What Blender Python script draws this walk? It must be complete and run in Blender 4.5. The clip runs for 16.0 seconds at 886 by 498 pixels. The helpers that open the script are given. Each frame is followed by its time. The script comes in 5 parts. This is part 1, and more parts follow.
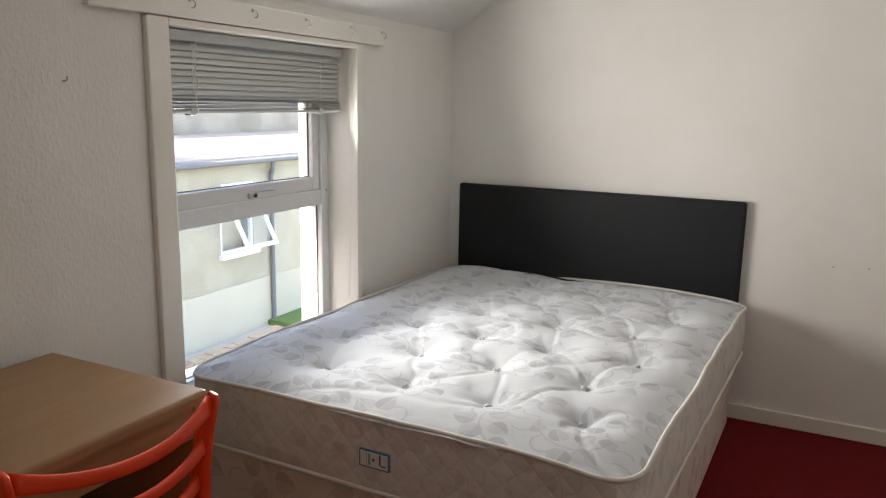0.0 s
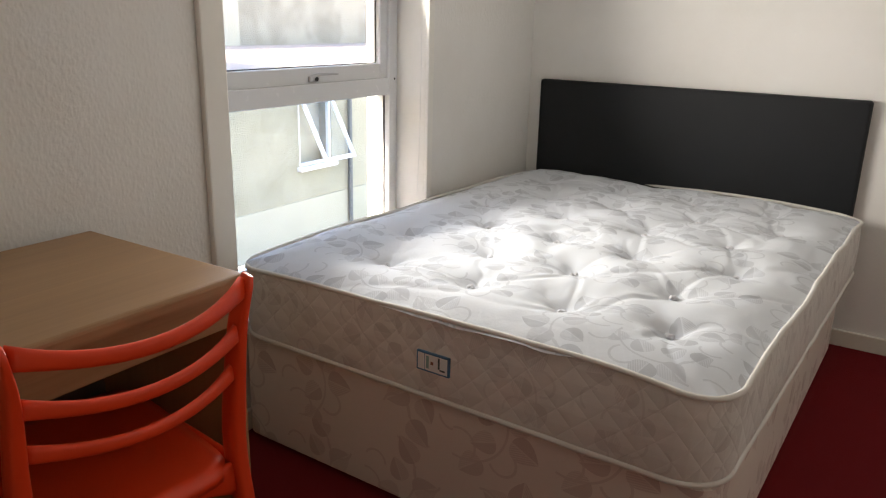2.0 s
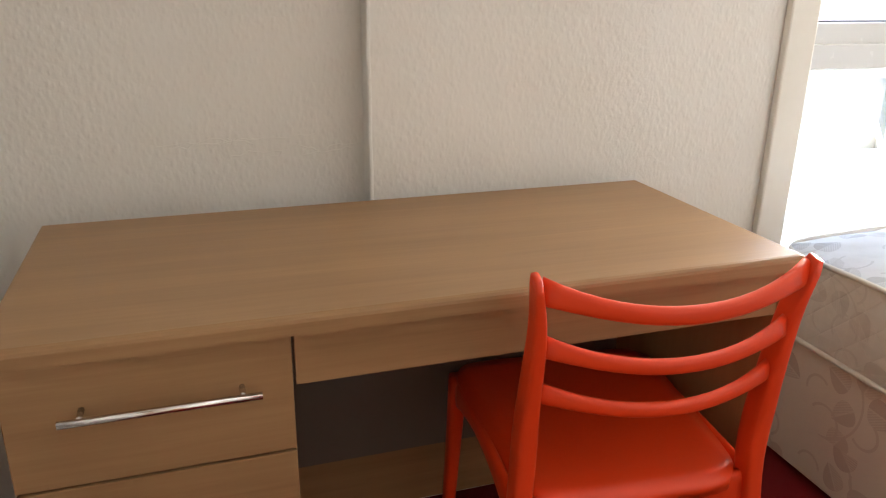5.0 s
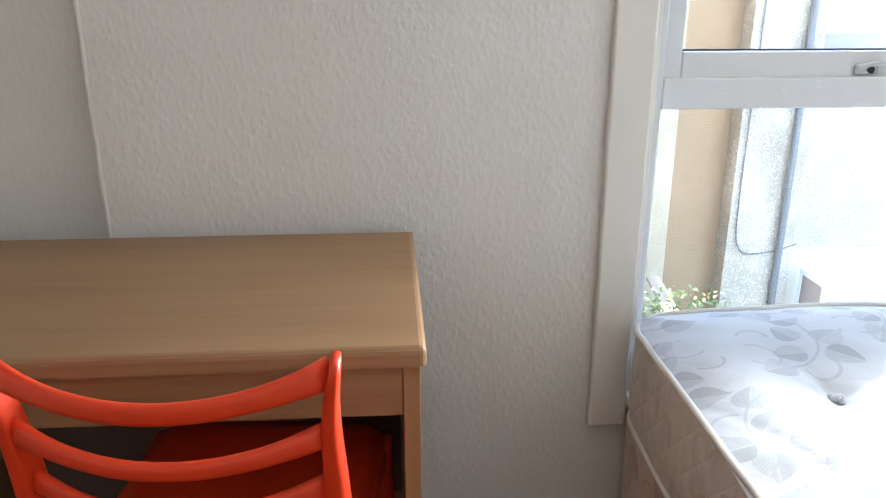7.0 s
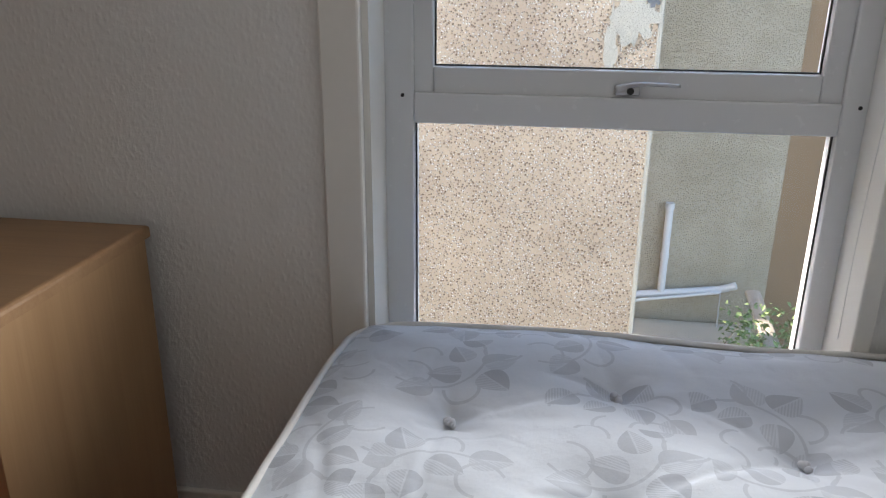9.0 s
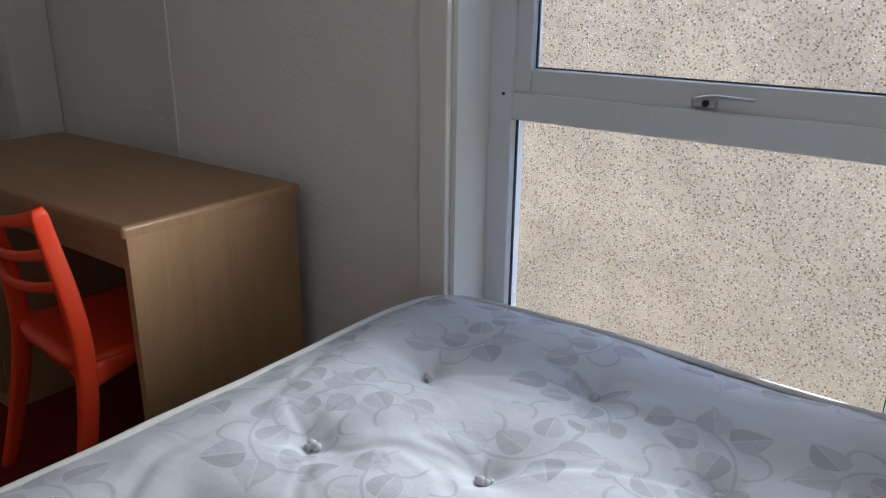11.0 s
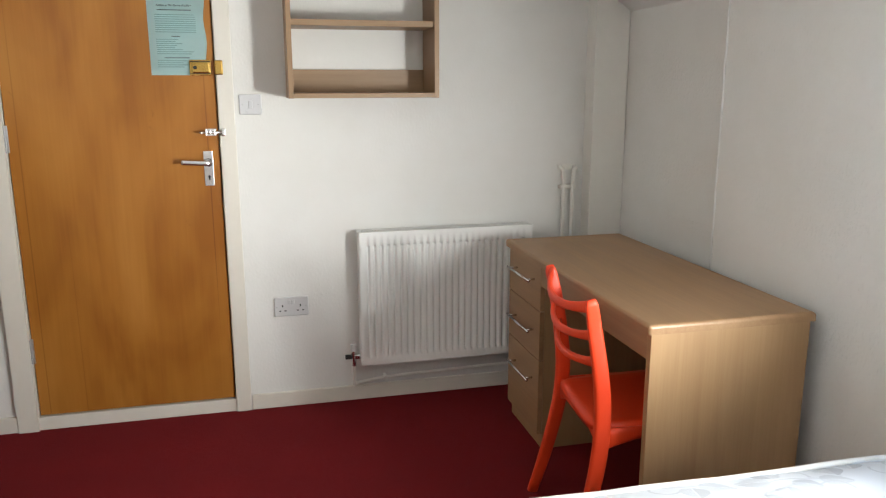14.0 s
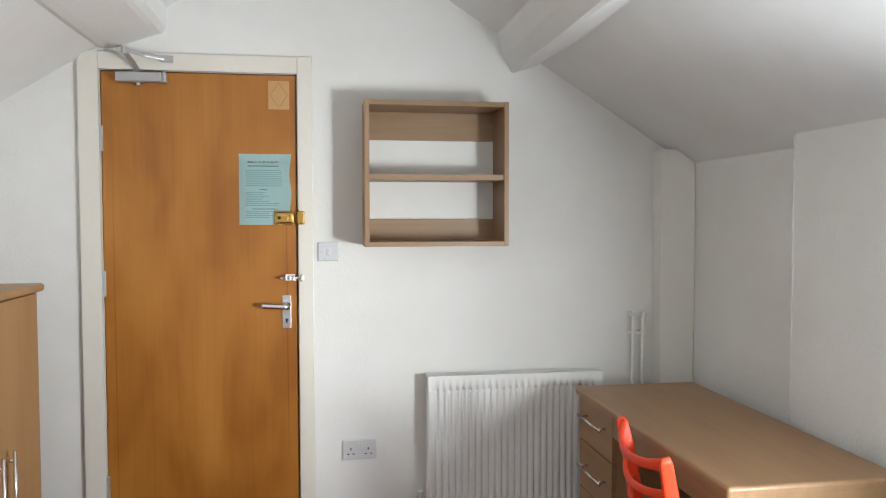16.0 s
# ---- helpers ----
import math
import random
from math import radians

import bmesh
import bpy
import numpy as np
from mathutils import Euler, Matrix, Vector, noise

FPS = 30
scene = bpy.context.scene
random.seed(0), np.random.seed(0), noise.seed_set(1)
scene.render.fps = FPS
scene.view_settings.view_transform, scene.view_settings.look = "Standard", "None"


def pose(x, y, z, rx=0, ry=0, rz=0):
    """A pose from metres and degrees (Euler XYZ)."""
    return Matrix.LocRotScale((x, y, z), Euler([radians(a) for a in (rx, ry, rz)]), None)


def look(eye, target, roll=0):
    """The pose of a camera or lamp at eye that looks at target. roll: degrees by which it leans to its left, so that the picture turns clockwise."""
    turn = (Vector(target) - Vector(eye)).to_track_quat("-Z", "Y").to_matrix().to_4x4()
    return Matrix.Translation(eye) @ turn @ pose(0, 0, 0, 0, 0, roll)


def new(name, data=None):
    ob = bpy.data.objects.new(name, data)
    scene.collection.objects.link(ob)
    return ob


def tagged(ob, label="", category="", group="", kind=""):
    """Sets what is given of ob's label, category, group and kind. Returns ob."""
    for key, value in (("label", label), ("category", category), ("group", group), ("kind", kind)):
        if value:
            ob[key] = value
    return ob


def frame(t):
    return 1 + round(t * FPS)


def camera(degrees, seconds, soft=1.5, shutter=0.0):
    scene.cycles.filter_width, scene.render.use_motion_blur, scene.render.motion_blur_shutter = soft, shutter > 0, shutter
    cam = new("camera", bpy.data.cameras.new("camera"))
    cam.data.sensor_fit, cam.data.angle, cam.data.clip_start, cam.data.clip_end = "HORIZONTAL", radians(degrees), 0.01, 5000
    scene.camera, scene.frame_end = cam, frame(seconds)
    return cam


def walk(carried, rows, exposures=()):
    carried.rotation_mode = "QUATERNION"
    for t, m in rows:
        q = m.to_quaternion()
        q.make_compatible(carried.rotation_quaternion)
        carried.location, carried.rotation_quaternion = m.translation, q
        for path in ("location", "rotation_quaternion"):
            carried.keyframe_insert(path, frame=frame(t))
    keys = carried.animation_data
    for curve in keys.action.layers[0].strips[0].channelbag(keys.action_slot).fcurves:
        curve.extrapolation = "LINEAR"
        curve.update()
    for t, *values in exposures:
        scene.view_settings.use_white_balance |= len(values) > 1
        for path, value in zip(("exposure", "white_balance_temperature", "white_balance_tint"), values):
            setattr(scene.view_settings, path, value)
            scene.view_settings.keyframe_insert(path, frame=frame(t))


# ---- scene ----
cam = camera(60.7, 16.0, 1.2)
PATH = [
    (0, (1.673, 0.292, 1.349), (0.794, 2.048, 0.969), 1.0),
    (0.5, (1.7, 0.315, 1.34), (0.846, 2.041, 0.801), 0.7),
    (1, (1.687, 0.362, 1.314), (0.852, 2.083, 0.73), 0.9),
    (1.5, (1.626, 0.474, 1.238), (0.762, 2.182, 0.659), 1.2),
    (2, (1.595, 0.486, 1.214), (0.566, 2.098, 0.63), 1.4),
    (2.5, (1.564, 0.456, 1.178), (0.314, 1.899, 0.581), 1.1),
    (3, (1.526, 0.379, 1.167), (0.09, 1.623, 0.542), 1.1),
    (3.5, (1.517, 0.337, 1.156), (-0.08, 1.358, 0.518), 0.9),
    (3.7, (1.511, 0.318, 1.154), (-0.136, 1.248, 0.504), 1.2),
    (6, (1.37, 0.94, 1.13), (-0.488, 1.309, 0.488), -0.4),
    (6.5, (1.398, 1.174, 1.142), (-0.489, 1.367, 0.509), -0.4),
    (7, (1.402, 1.397, 1.158), (-0.49, 1.532, 0.522), -0.0),
    (7.5, (1.438, 1.577, 1.2), (-0.453, 1.626, 0.551), 1.0),
    (8, (1.492, 1.798, 1.206), (-0.394, 1.698, 0.549), 0.7),
    (8.5, (1.461, 2.038, 1.212), (-0.417, 1.857, 0.547), 0.4),
    (10.8, (1.344, 2.803, 1.21), (-0.26, 1.8, 0.562), 0.9),
    (11, (1.354, 2.857, 1.214), (-0.172, 1.738, 0.565), 0.7),
    (11.5, (1.414, 2.95, 1.238), (0.104, 1.583, 0.593), 0.7),
    (12, (1.486, 2.994, 1.262), (0.385, 1.454, 0.617), 0.6),
    (12.5, (1.541, 3.021, 1.281), (0.596, 1.373, 0.656), 0.4),
    (13, (1.528, 3.047, 1.293), (0.767, 1.282, 0.738), 0.0),
    (13.5, (1.505, 3.077, 1.313), (0.93, 1.223, 0.83), -0.2),
    (14, (1.5, 3.104, 1.344), (1.031, 1.207, 0.919), -0.1),
    (14.5, (1.499, 3.125, 1.366), (1.09, 1.195, 1.037), -0.2),
    (15, (1.493, 3.13, 1.375), (1.126, 1.176, 1.151), -0.2),
    (15.5, (1.503, 3.142, 1.391), (1.162, 1.178, 1.229), -0.1),
    (16, (1.52, 3.148, 1.408), (1.213, 1.173, 1.325), -0.1),
]
EXPOSURES = [
    (0, 3.37, 6900, 10),
    (1.5, 3.52, 7000, 10),
    (2.5, 3.57, 7050, 10),
    (3.5, 4.09, 7900, 16),
    (6, 4.87, 6300, 6),
    (7, 4.32, 6100, 6),
    (7.5, 3.72, 6900, 7),
    (8.5, 2.95, 6500, 10),
    (11, 2.55, 6000, 10),
    (12, 2.85, 6000, 10),
    (12.5, 3.05, 7200, 15),
    (13, 3.72, 8700, 18),
    (13.5, 4.07, 7400, 9),
    (14, 4.32, 6300, 5),
    (14.5, 4.42, 5850, 4),
    (16, 4.32, 6000, 5),
]
walk(cam, [(t, look(eye, target, roll)) for t, eye, target, roll in PATH], EXPOSURES)

# ---- world, sun ----
world = bpy.data.worlds.new("world")
scene.world = world
world.use_nodes = True
wn = world.node_tree
sky = wn.nodes.new("ShaderNodeTexSky")
sky.sky_type = "NISHITA"
sky.sun_disc = False
SUN_ELEV, SUN_AZ = radians(42), (-0.16, -0.987)          # the sun stands almost along the window wall
sky.sun_elevation = SUN_ELEV
sky.sun_rotation = math.atan2(SUN_AZ[0], SUN_AZ[1])
sky.dust_density = 2.0
wn.nodes["Background"].inputs["Strength"].default_value = 0.135
wn.links.new(sky.outputs[0], wn.nodes["Background"].inputs["Color"])
sun_data = bpy.data.lights.new("sun", "SUN")
sun_data.energy, sun_data.angle, sun_data.color = 2.5, radians(0.6), (1.0, 0.93, 0.84)
sun = new("sun", sun_data)
sun_dir = Vector((SUN_AZ[0] * math.cos(SUN_ELEV), SUN_AZ[1] * math.cos(SUN_ELEV), math.sin(SUN_ELEV)))
sun.matrix_world = look(sun_dir * 20, (0, 0, 0))


def skylight(name, size_y, size_z, watts, eye, target, spread):
    """An area lamp in the window's opening that stands in for daylight."""
    data = bpy.data.lights.new(name, "AREA")
    data.shape, data.size, data.size_y, data.energy, data.color = "RECTANGLE", size_y, size_z, watts, (1.0, 0.98, 0.95)
    data.spread = radians(spread)
    new(name, data).matrix_world = look(eye, target)


skylight("daylight_window", 0.80, 0.52, 2.2, (0.022, 2.375, 1.03), (1.022, 2.375, 1.37), 147)
skylight("daylight_bright_gap", 0.14, 0.32, 0.25, (0.030, 2.48, 1.0), (0.560, 1.63, 1.0), 62)


# ---- materials ----
class Nodes:
    """A small builder for node materials."""

    def __init__(self, name, rough=0.5, metal=0.0, spec=0.5):
        self.mat = bpy.data.materials.new(name)
        self.mat.use_nodes = True
        self.t = self.mat.node_tree
        self.b = self.t.nodes["Principled BSDF"]
        self.b.inputs["Roughness"].default_value = rough
        self.b.inputs["Metallic"].default_value = metal
        self.b.inputs["Specular IOR Level"].default_value = spec
        self.obj = self.t.nodes.new("ShaderNodeTexCoord").outputs["Object"]

    def put(self, socket, value):
        if hasattr(value, "links"):
            self.t.links.new(value, socket)
        else:
            socket.default_value = value

    def math(self, op, a, b=0.0, c=0.0):
        n = self.t.nodes.new("ShaderNodeMath")
        n.operation = op
        for s, v in zip(n.inputs, (a, b, c)):
            self.put(s, v)
        return n.outputs[0]

    def scaled(self, v, s):
        n = self.t.nodes.new("ShaderNodeVectorMath")
        n.operation = "MULTIPLY"
        self.put(n.inputs[0], v)
        self.put(n.inputs[1], s)
        return n.outputs[0]

    def noise(self, v, scale, detail=3.0, rough=0.55, distort=0.0):
        n = self.t.nodes.new("ShaderNodeTexNoise")
        self.put(n.inputs["Vector"], v)
        n.inputs["Scale"].default_value = scale
        n.inputs["Detail"].default_value = detail
        n.inputs["Roughness"].default_value = rough
        n.inputs["Distortion"].default_value = distort
        return n.outputs["Fac"]

    def cells(self, v, scale, feature="F1"):
        n = self.t.nodes.new("ShaderNodeTexVoronoi")
        n.feature = feature
        self.put(n.inputs["Vector"], v)
        n.inputs["Scale"].default_value = scale
        return n

    def ramp(self, v, stops):
        n = self.t.nodes.new("ShaderNodeValToRGB")
        e = n.color_ramp.elements
        while len(e) < len(stops):
            e.new(0.5)
        for s, (p, c) in zip(e, stops):
            s.position, s.color = p, (*c, 1) if len(c) == 3 else c
        self.put(n.inputs[0], v)
        return n.outputs[0]

    def mix(self, f, a, b, blend="MIX"):
        n = self.t.nodes.new("ShaderNodeMix")
        n.data_type, n.blend_type = "RGBA", blend
        self.put(n.inputs[0], f)
        for s, v in ((n.inputs[6], a), (n.inputs[7], b)):
            self.put(s, (*v, 1) if isinstance(v, tuple) and len(v) == 3 else v)
        return n.outputs[2]

    def bump(self, h, dist, strength=1.0):
        n = self.t.nodes.new("ShaderNodeBump")
        n.inputs["Strength"].default_value = strength
        n.inputs["Distance"].default_value = dist
        self.put(n.inputs["Height"], h)
        if self.b.inputs["Normal"].links:
            self.put(n.inputs["Normal"], self.b.inputs["Normal"].links[0].from_socket)
        self.t.links.new(n.outputs[0], self.b.inputs["Normal"])

    def colour(self, v):
        self.put(self.b.inputs["Base Color"], (*v, 1) if isinstance(v, tuple) else v)
        return self

    def rough(self, v):
        self.put(self.b.inputs["Roughness"], v)


def plain(name, c, rough=0.4, metal=0.0, vary=0.06, scale=40.0, spec=0.5):
    """A plain surface with slight uneven tone and gloss."""
    m = Nodes(name, rough, metal, spec)
    f = m.noise(m.obj, scale, 4)
    g = m.noise(m.obj, 3.0, 2)
    lo, hi = tuple(v * (1 - vary) for v in c), tuple(min(1, v * (1 + vary)) for v in c)
    m.colour(m.mix(m.math("MULTIPLY", m.math("ADD", f, g), 0.5), lo, hi))
    m.rough(m.math("MULTIPLY_ADD", f, 0.14, rough - 0.07))
    return m.mat


def paint_wall(name, c, lumps=0.0016, grain=0.0009, rough_at=None):
    """Emulsion over old lining paper: lumps, grain and faint scuffs."""
    m = Nodes(name, 0.72, 0, 0.25)
    big, mid, fine = m.noise(m.obj, 2.2, 3), m.noise(m.obj, 90, 3, 0.6), m.noise(m.obj, 260, 2)
    stains = m.ramp(m.noise(m.obj, 1.1, 5, 0.65), [(0.3, (0.93, 0.92, 0.90)), (0.62, (1, 1, 1))])
    m.colour(m.mix(1.0, m.mix(big, tuple(v * 0.97 for v in c), c), stains, "MULTIPLY"))
    streak = m.ramp(m.cells(m.scaled(m.obj, (1, 1, 0.6)), 105, "SMOOTH_F1").outputs["Distance"], [(0.1, (1, 1, 1)), (0.5, (0, 0, 0))])
    m.bump(mid, lumps, 0.7)
    m.bump(streak, grain, 0.7)
    m.bump(fine, grain * 0.5, 0.5)
    m.bump(m.noise(m.obj, 7, 3), 0.004, 0.35)
    if rough_at is not None:               # an upright strip of badly filled plaster
        sep = m.t.nodes.new("ShaderNodeSeparateXYZ")
        m.put(sep.inputs[0], m.obj)
        off = m.math("ABSOLUTE", m.math("SUBTRACT", m.math("ADD", sep.outputs[1], m.math("MULTIPLY", m.noise(m.obj, 4, 2), 0.12)), rough_at + 0.06))
        band = m.ramp(off, [(0.03, (1, 1, 1)), (0.16, (0, 0, 0))])
        m.bump(m.math("MULTIPLY", band, m.noise(m.obj, 48, 5, 0.7)), 0.005, 0.6)
    return m.mat


def wood(name, pale, dark, axis, rough=0.42, fine=1.0, bands=1.0):
    """Laminate or veneer with its grain along one axis."""
    m = Nodes(name, rough, 0, 0.4)
    s = [26.0 * fine] * 3
    s["xyz".index(axis)] = 1.3
    v = m.scaled(m.obj, tuple(s))
    g1 = m.noise(v, 1.0, 4, 0.6, 0.6)
    s2 = [130.0 * fine] * 3
    s2["xyz".index(axis)] = 3.5
    g2 = m.noise(m.scaled(m.obj, tuple(s2)), 1.0, 3, 0.7)
    s3 = [3.2] * 3
    s3["xyz".index(axis)] = 0.7
    g3 = m.noise(m.scaled(m.obj, tuple(s3)), bands, 3, 0.5, 1.2)
    f = m.math("ADD", m.math("MULTIPLY", g1, 0.45), m.math("ADD", m.math("MULTIPLY", g2, 0.2), m.math("MULTIPLY", g3, 0.35)))
    m.colour(m.ramp(f, [(0.34, dark), (0.5, tuple((a + b) / 2 for a, b in zip(pale, dark))), (0.66, pale)]))
    m.rough(m.math("MULTIPLY_ADD", g1, 0.18, rough - 0.09))
    m.bump(g2, 0.0003, 0.5)
    return m.mat


def door_veneer():
    """Varnished veneer: broad cloudy figure, faint upright grain and a few dark scuffs."""
    m = Nodes("door_veneer", 0.34, 0, 0.45)
    broad = m.noise(m.scaled(m.obj, (3.4, 3.4, 1.3)), 1.0, 3, 0.5, 0.9)
    grain = m.noise(m.scaled(m.obj, (70, 70, 2.2)), 1.0, 3, 0.6, 0.4)
    figure = m.math("PINGPONG", m.math("MULTIPLY", m.noise(m.scaled(m.obj, (2.6, 2.6, 0.55)), 1.0, 1, 0.4, 0.3), 9.0), 0.5)
    f = m.math("ADD", m.math("MULTIPLY", broad, 0.75), m.math("ADD", m.math("MULTIPLY", grain, 0.15), m.math("MULTIPLY", figure, 0.10)))
    base = m.ramp(f, [(0.32, (0.29, 0.104, 0.014)), (0.46, (0.375, 0.148, 0.022)), (0.62, (0.44, 0.19, 0.034))])
    scuff = m.ramp(m.noise(m.scaled(m.obj, (9, 9, 7)), 1.0, 5, 0.7, 0.8), [(0.66, (1, 1, 1)), (0.78, (0.55, 0.5, 0.45))])
    seam = m.ramp(m.noise(m.scaled(m.obj, (60, 60, 0.3)), 1.0, 1), [(0.70, (1, 1, 1)), (0.76, (0.72, 0.66, 0.6))])
    m.colour(m.mix(1.0, m.mix(1.0, base, scuff, "MULTIPLY"), seam, "MULTIPLY"))
    m.rough(m.math("MULTIPLY_ADD", broad, 0.2, 0.26))
    m.bump(grain, 0.0002, 0.4)
    return m.mat


def sprig(m, uv, size):
    """Woven leaf sprigs with curling stems, scattered and turned at random; returns how strongly the motif shows."""
    c = m.cells(uv, 1 / size)
    c.voronoi_dimensions = "2D"
    c.inputs["Randomness"].default_value = 0.42
    col = m.t.nodes.new("ShaderNodeSeparateColor")
    m.put(col.inputs[0], c.outputs["Color"])
    d = m.t.nodes.new("ShaderNodeVectorMath")
    d.operation = "SUBTRACT"
    m.put(d.inputs[0], m.scaled(uv, (1 / size,) * 3))
    m.put(d.inputs[1], m.scaled(c.outputs["Position"], (1 / size,) * 3))
    rot = m.t.nodes.new("ShaderNodeVectorRotate")
    rot.rotation_type = "Z_AXIS"
    m.put(rot.inputs["Vector"], d.outputs[0])
    m.put(rot.inputs["Angle"], m.math("MULTIPLY", col.outputs[0], 6.283))
    rs = m.t.nodes.new("ShaderNodeSeparateXYZ")
    m.put(rs.inputs[0], rot.outputs[0])
    px, py = rs.outputs[0], rs.outputs[1]
    hatch = m.math("MULTIPLY_ADD", m.math("GREATER_THAN", m.math("PINGPONG", m.math("ADD", px, m.math("MULTIPLY", py, 0.4)), 0.011), 0.0055), 0.45, 0.35)

    def linear(a, b, k):
        return m.math("MULTIPLY_ADD", px, a, m.math("MULTIPLY_ADD", py, b, k))

    total = None
    for cx, cy, turn, length, width, tone in ((-0.40, -0.16, 250, 0.30, 0.13, 1.0), (-0.20, 0.17, 150, 0.30, 0.135, 0.7), (0.03, 0.27, 75, 0.29, 0.135, 1.0),
                                              (0.14, -0.07, 300, 0.27, 0.115, 0.85), (0.42, -0.14, 320, 0.29, 0.125, 0.75), (-0.13, -0.12, 235, 0.25, 0.115, 0.9)):
        co, si = math.cos(radians(turn)), math.sin(radians(turn))
        along = linear(co / length, si / length, -(cx * co + cy * si) / length + 0.4)
        across = linear(-si, co, cx * si - cy * co)
        prof = m.math("MULTIPLY", m.math("POWER", m.math("MAXIMUM", along, 0.0), 0.5), m.math("MULTIPLY", m.math("SUBTRACT", 1.0, along), 2.5 * width))
        side = m.math("ABSOLUTE", across)
        leaf = m.math("MULTIPLY", m.math("LESS_THAN", side, prof), m.math("MULTIPLY_ADD", m.math("GREATER_THAN", side, 0.007), 0.6, 0.4))
        half = m.math("GREATER_THAN", across, 0.0)
        shade = m.math("ADD", m.math("MULTIPLY", half, tone), m.math("MULTIPLY", m.math("SUBTRACT", 1.0, half), m.math("MULTIPLY", hatch, tone)))
        leaf = m.math("MULTIPLY", leaf, shade)
        total = leaf if total is None else m.math("MAXIMUM", total, leaf)
    for cx, cy, r, turn, cut, w in ((0.0, -0.32, 0.43, 90, -0.05, 0.011), (0.24, 0.13, 0.13, 40, -0.1, 0.013), (-0.36, 0.12, 0.15, 10, 0.0, 0.012), (0.02, -0.36, 0.12, 200, 0.2, 0.012), (0.30, -0.30, 0.16, 140, 0.1, 0.012)):
        dx, dy = m.math("SUBTRACT", px, cx), m.math("SUBTRACT", py, cy)
        rr = m.math("SQRT", m.math("ADD", m.math("MULTIPLY", dx, dx), m.math("MULTIPLY", dy, dy)))
        line = m.math("LESS_THAN", m.math("ABSOLUTE", m.math("SUBTRACT", rr, r)), w)
        co, si = math.cos(radians(turn)), math.sin(radians(turn))
        keep = m.math("GREATER_THAN", m.math("MULTIPLY_ADD", dx, co, m.math("MULTIPLY", dy, si)), cut * r)
        total = m.math("MAXIMUM", total, m.math("MULTIPLY", m.math("MULTIPLY", line, keep), 0.6))
    return total


def floral(name, ground, motif, flat, quilt=False, size=0.23, rough=0.78):
    """Woven ticking with leaf sprigs; flat: which two axes carry the pattern."""
    m = Nodes(name, rough, 0, 0.3)
    sep = m.t.nodes.new("ShaderNodeSeparateXYZ")
    m.put(sep.inputs[0], m.obj)
    com = m.t.nodes.new("ShaderNodeCombineXYZ")
    if flat == "top":
        m.put(com.inputs[0], sep.outputs[0])
        m.put(com.inputs[1], sep.outputs[1])
    else:
        m.put(com.inputs[0], m.math("ADD", sep.outputs[0], sep.outputs[1]))
        m.put(com.inputs[1], sep.outputs[2])
    uv = com.outputs[0]
    mask = sprig(m, uv, size)
    weave = m.noise(m.obj, 900, 1)
    tone = m.mix(m.noise(uv, 3.5, 4), tuple(v * 0.93 for v in ground), ground)
    m.colour(m.mix(m.math("MULTIPLY", mask, m.math("MULTIPLY_ADD", weave, 0.5, 0.62)), tone, motif))
    m.bump(weave, 0.0004, 0.5)
    m.bump(m.noise(m.obj, 38, 4), 0.003, 0.4)
    if flat == "top":
        crease = m.math("ABSOLUTE", m.math("SUBTRACT", m.noise(m.scaled(m.obj, (1.0, 0.7, 1.0)), 4.5, 2, 0.5, 1.0), 0.5))
        m.bump(m.math("MINIMUM", crease, 0.05), 0.035, 0.22)
    if quilt:
        a = m.math("PINGPONG", m.math("MULTIPLY", m.math("ADD", m.math("ADD", sep.outputs[0], sep.outputs[1]), sep.outputs[2]), 1.0), 0.035)
        b = m.math("PINGPONG", m.math("SUBTRACT", m.math("ADD", sep.outputs[0], sep.outputs[1]), sep.outputs[2]), 0.035)
        m.bump(m.math("SQRT", m.math("MINIMUM", a, b)), 0.024, 0.5)
    return m.mat


def carpet_material():
    m = Nodes("carpet_pile", 0.95, 0, 0.1)
    f, g, h = m.noise(m.obj, 420, 2, 0.7), m.noise(m.obj, 5, 4, 0.6), m.noise(m.obj, 60, 3)
    m.colour(m.mix(m.math("MULTIPLY_ADD", f, 0.6, m.math("MULTIPLY", g, 0.4)), (0.080, 0.004, 0.006), (0.235, 0.011, 0.013)))
    m.bump(f, 0.006, 0.9)
    m.bump(h, 0.004, 0.5)
    m.b.inputs["Sheen Weight"].default_value = 0.25
    m.b.inputs["Sheen Tint"].default_value = (0.6, 0.1, 0.12, 1)
    return m.mat


def pebbledash(name, mortar, stones, scale, patches):
    m = Nodes(name, 0.9, 0, 0.2)
    c = m.cells(m.obj, scale)
    sep = m.t.nodes.new("ShaderNodeSeparateColor")
    m.put(sep.inputs[0], c.outputs["Color"])
    stone = m.ramp(sep.outputs[0], stones)
    inside = m.ramp(c.outputs["Distance"], [(0.25, (1, 1, 1)), (0.5, (0, 0, 0))])
    damp = m.ramp(m.noise(m.obj, 1.3, 5, 0.6), [(0.36, patches), (0.6, (1, 1, 1))])
    shown = m.math("MULTIPLY", inside, m.math("GREATER_THAN", m.noise(m.obj, 9, 5, 0.75), 0.39))
    m.colour(m.mix(1.0, m.mix(shown, mortar, stone), damp, "MULTIPLY"))
    m.bump(inside, 0.012, 0.8)
    m.bump(m.noise(m.obj, 30, 4), 0.01, 0.6)
    return m.mat


def glass_material(name):
    m = Nodes(name, 0.0, 0, 0.5)
    m.colour((1.0, 1.0, 1.0))
    m.b.inputs["Transmission Weight"].default_value = 1.0
    m.b.inputs["IOR"].default_value = 1.25
    return m.mat


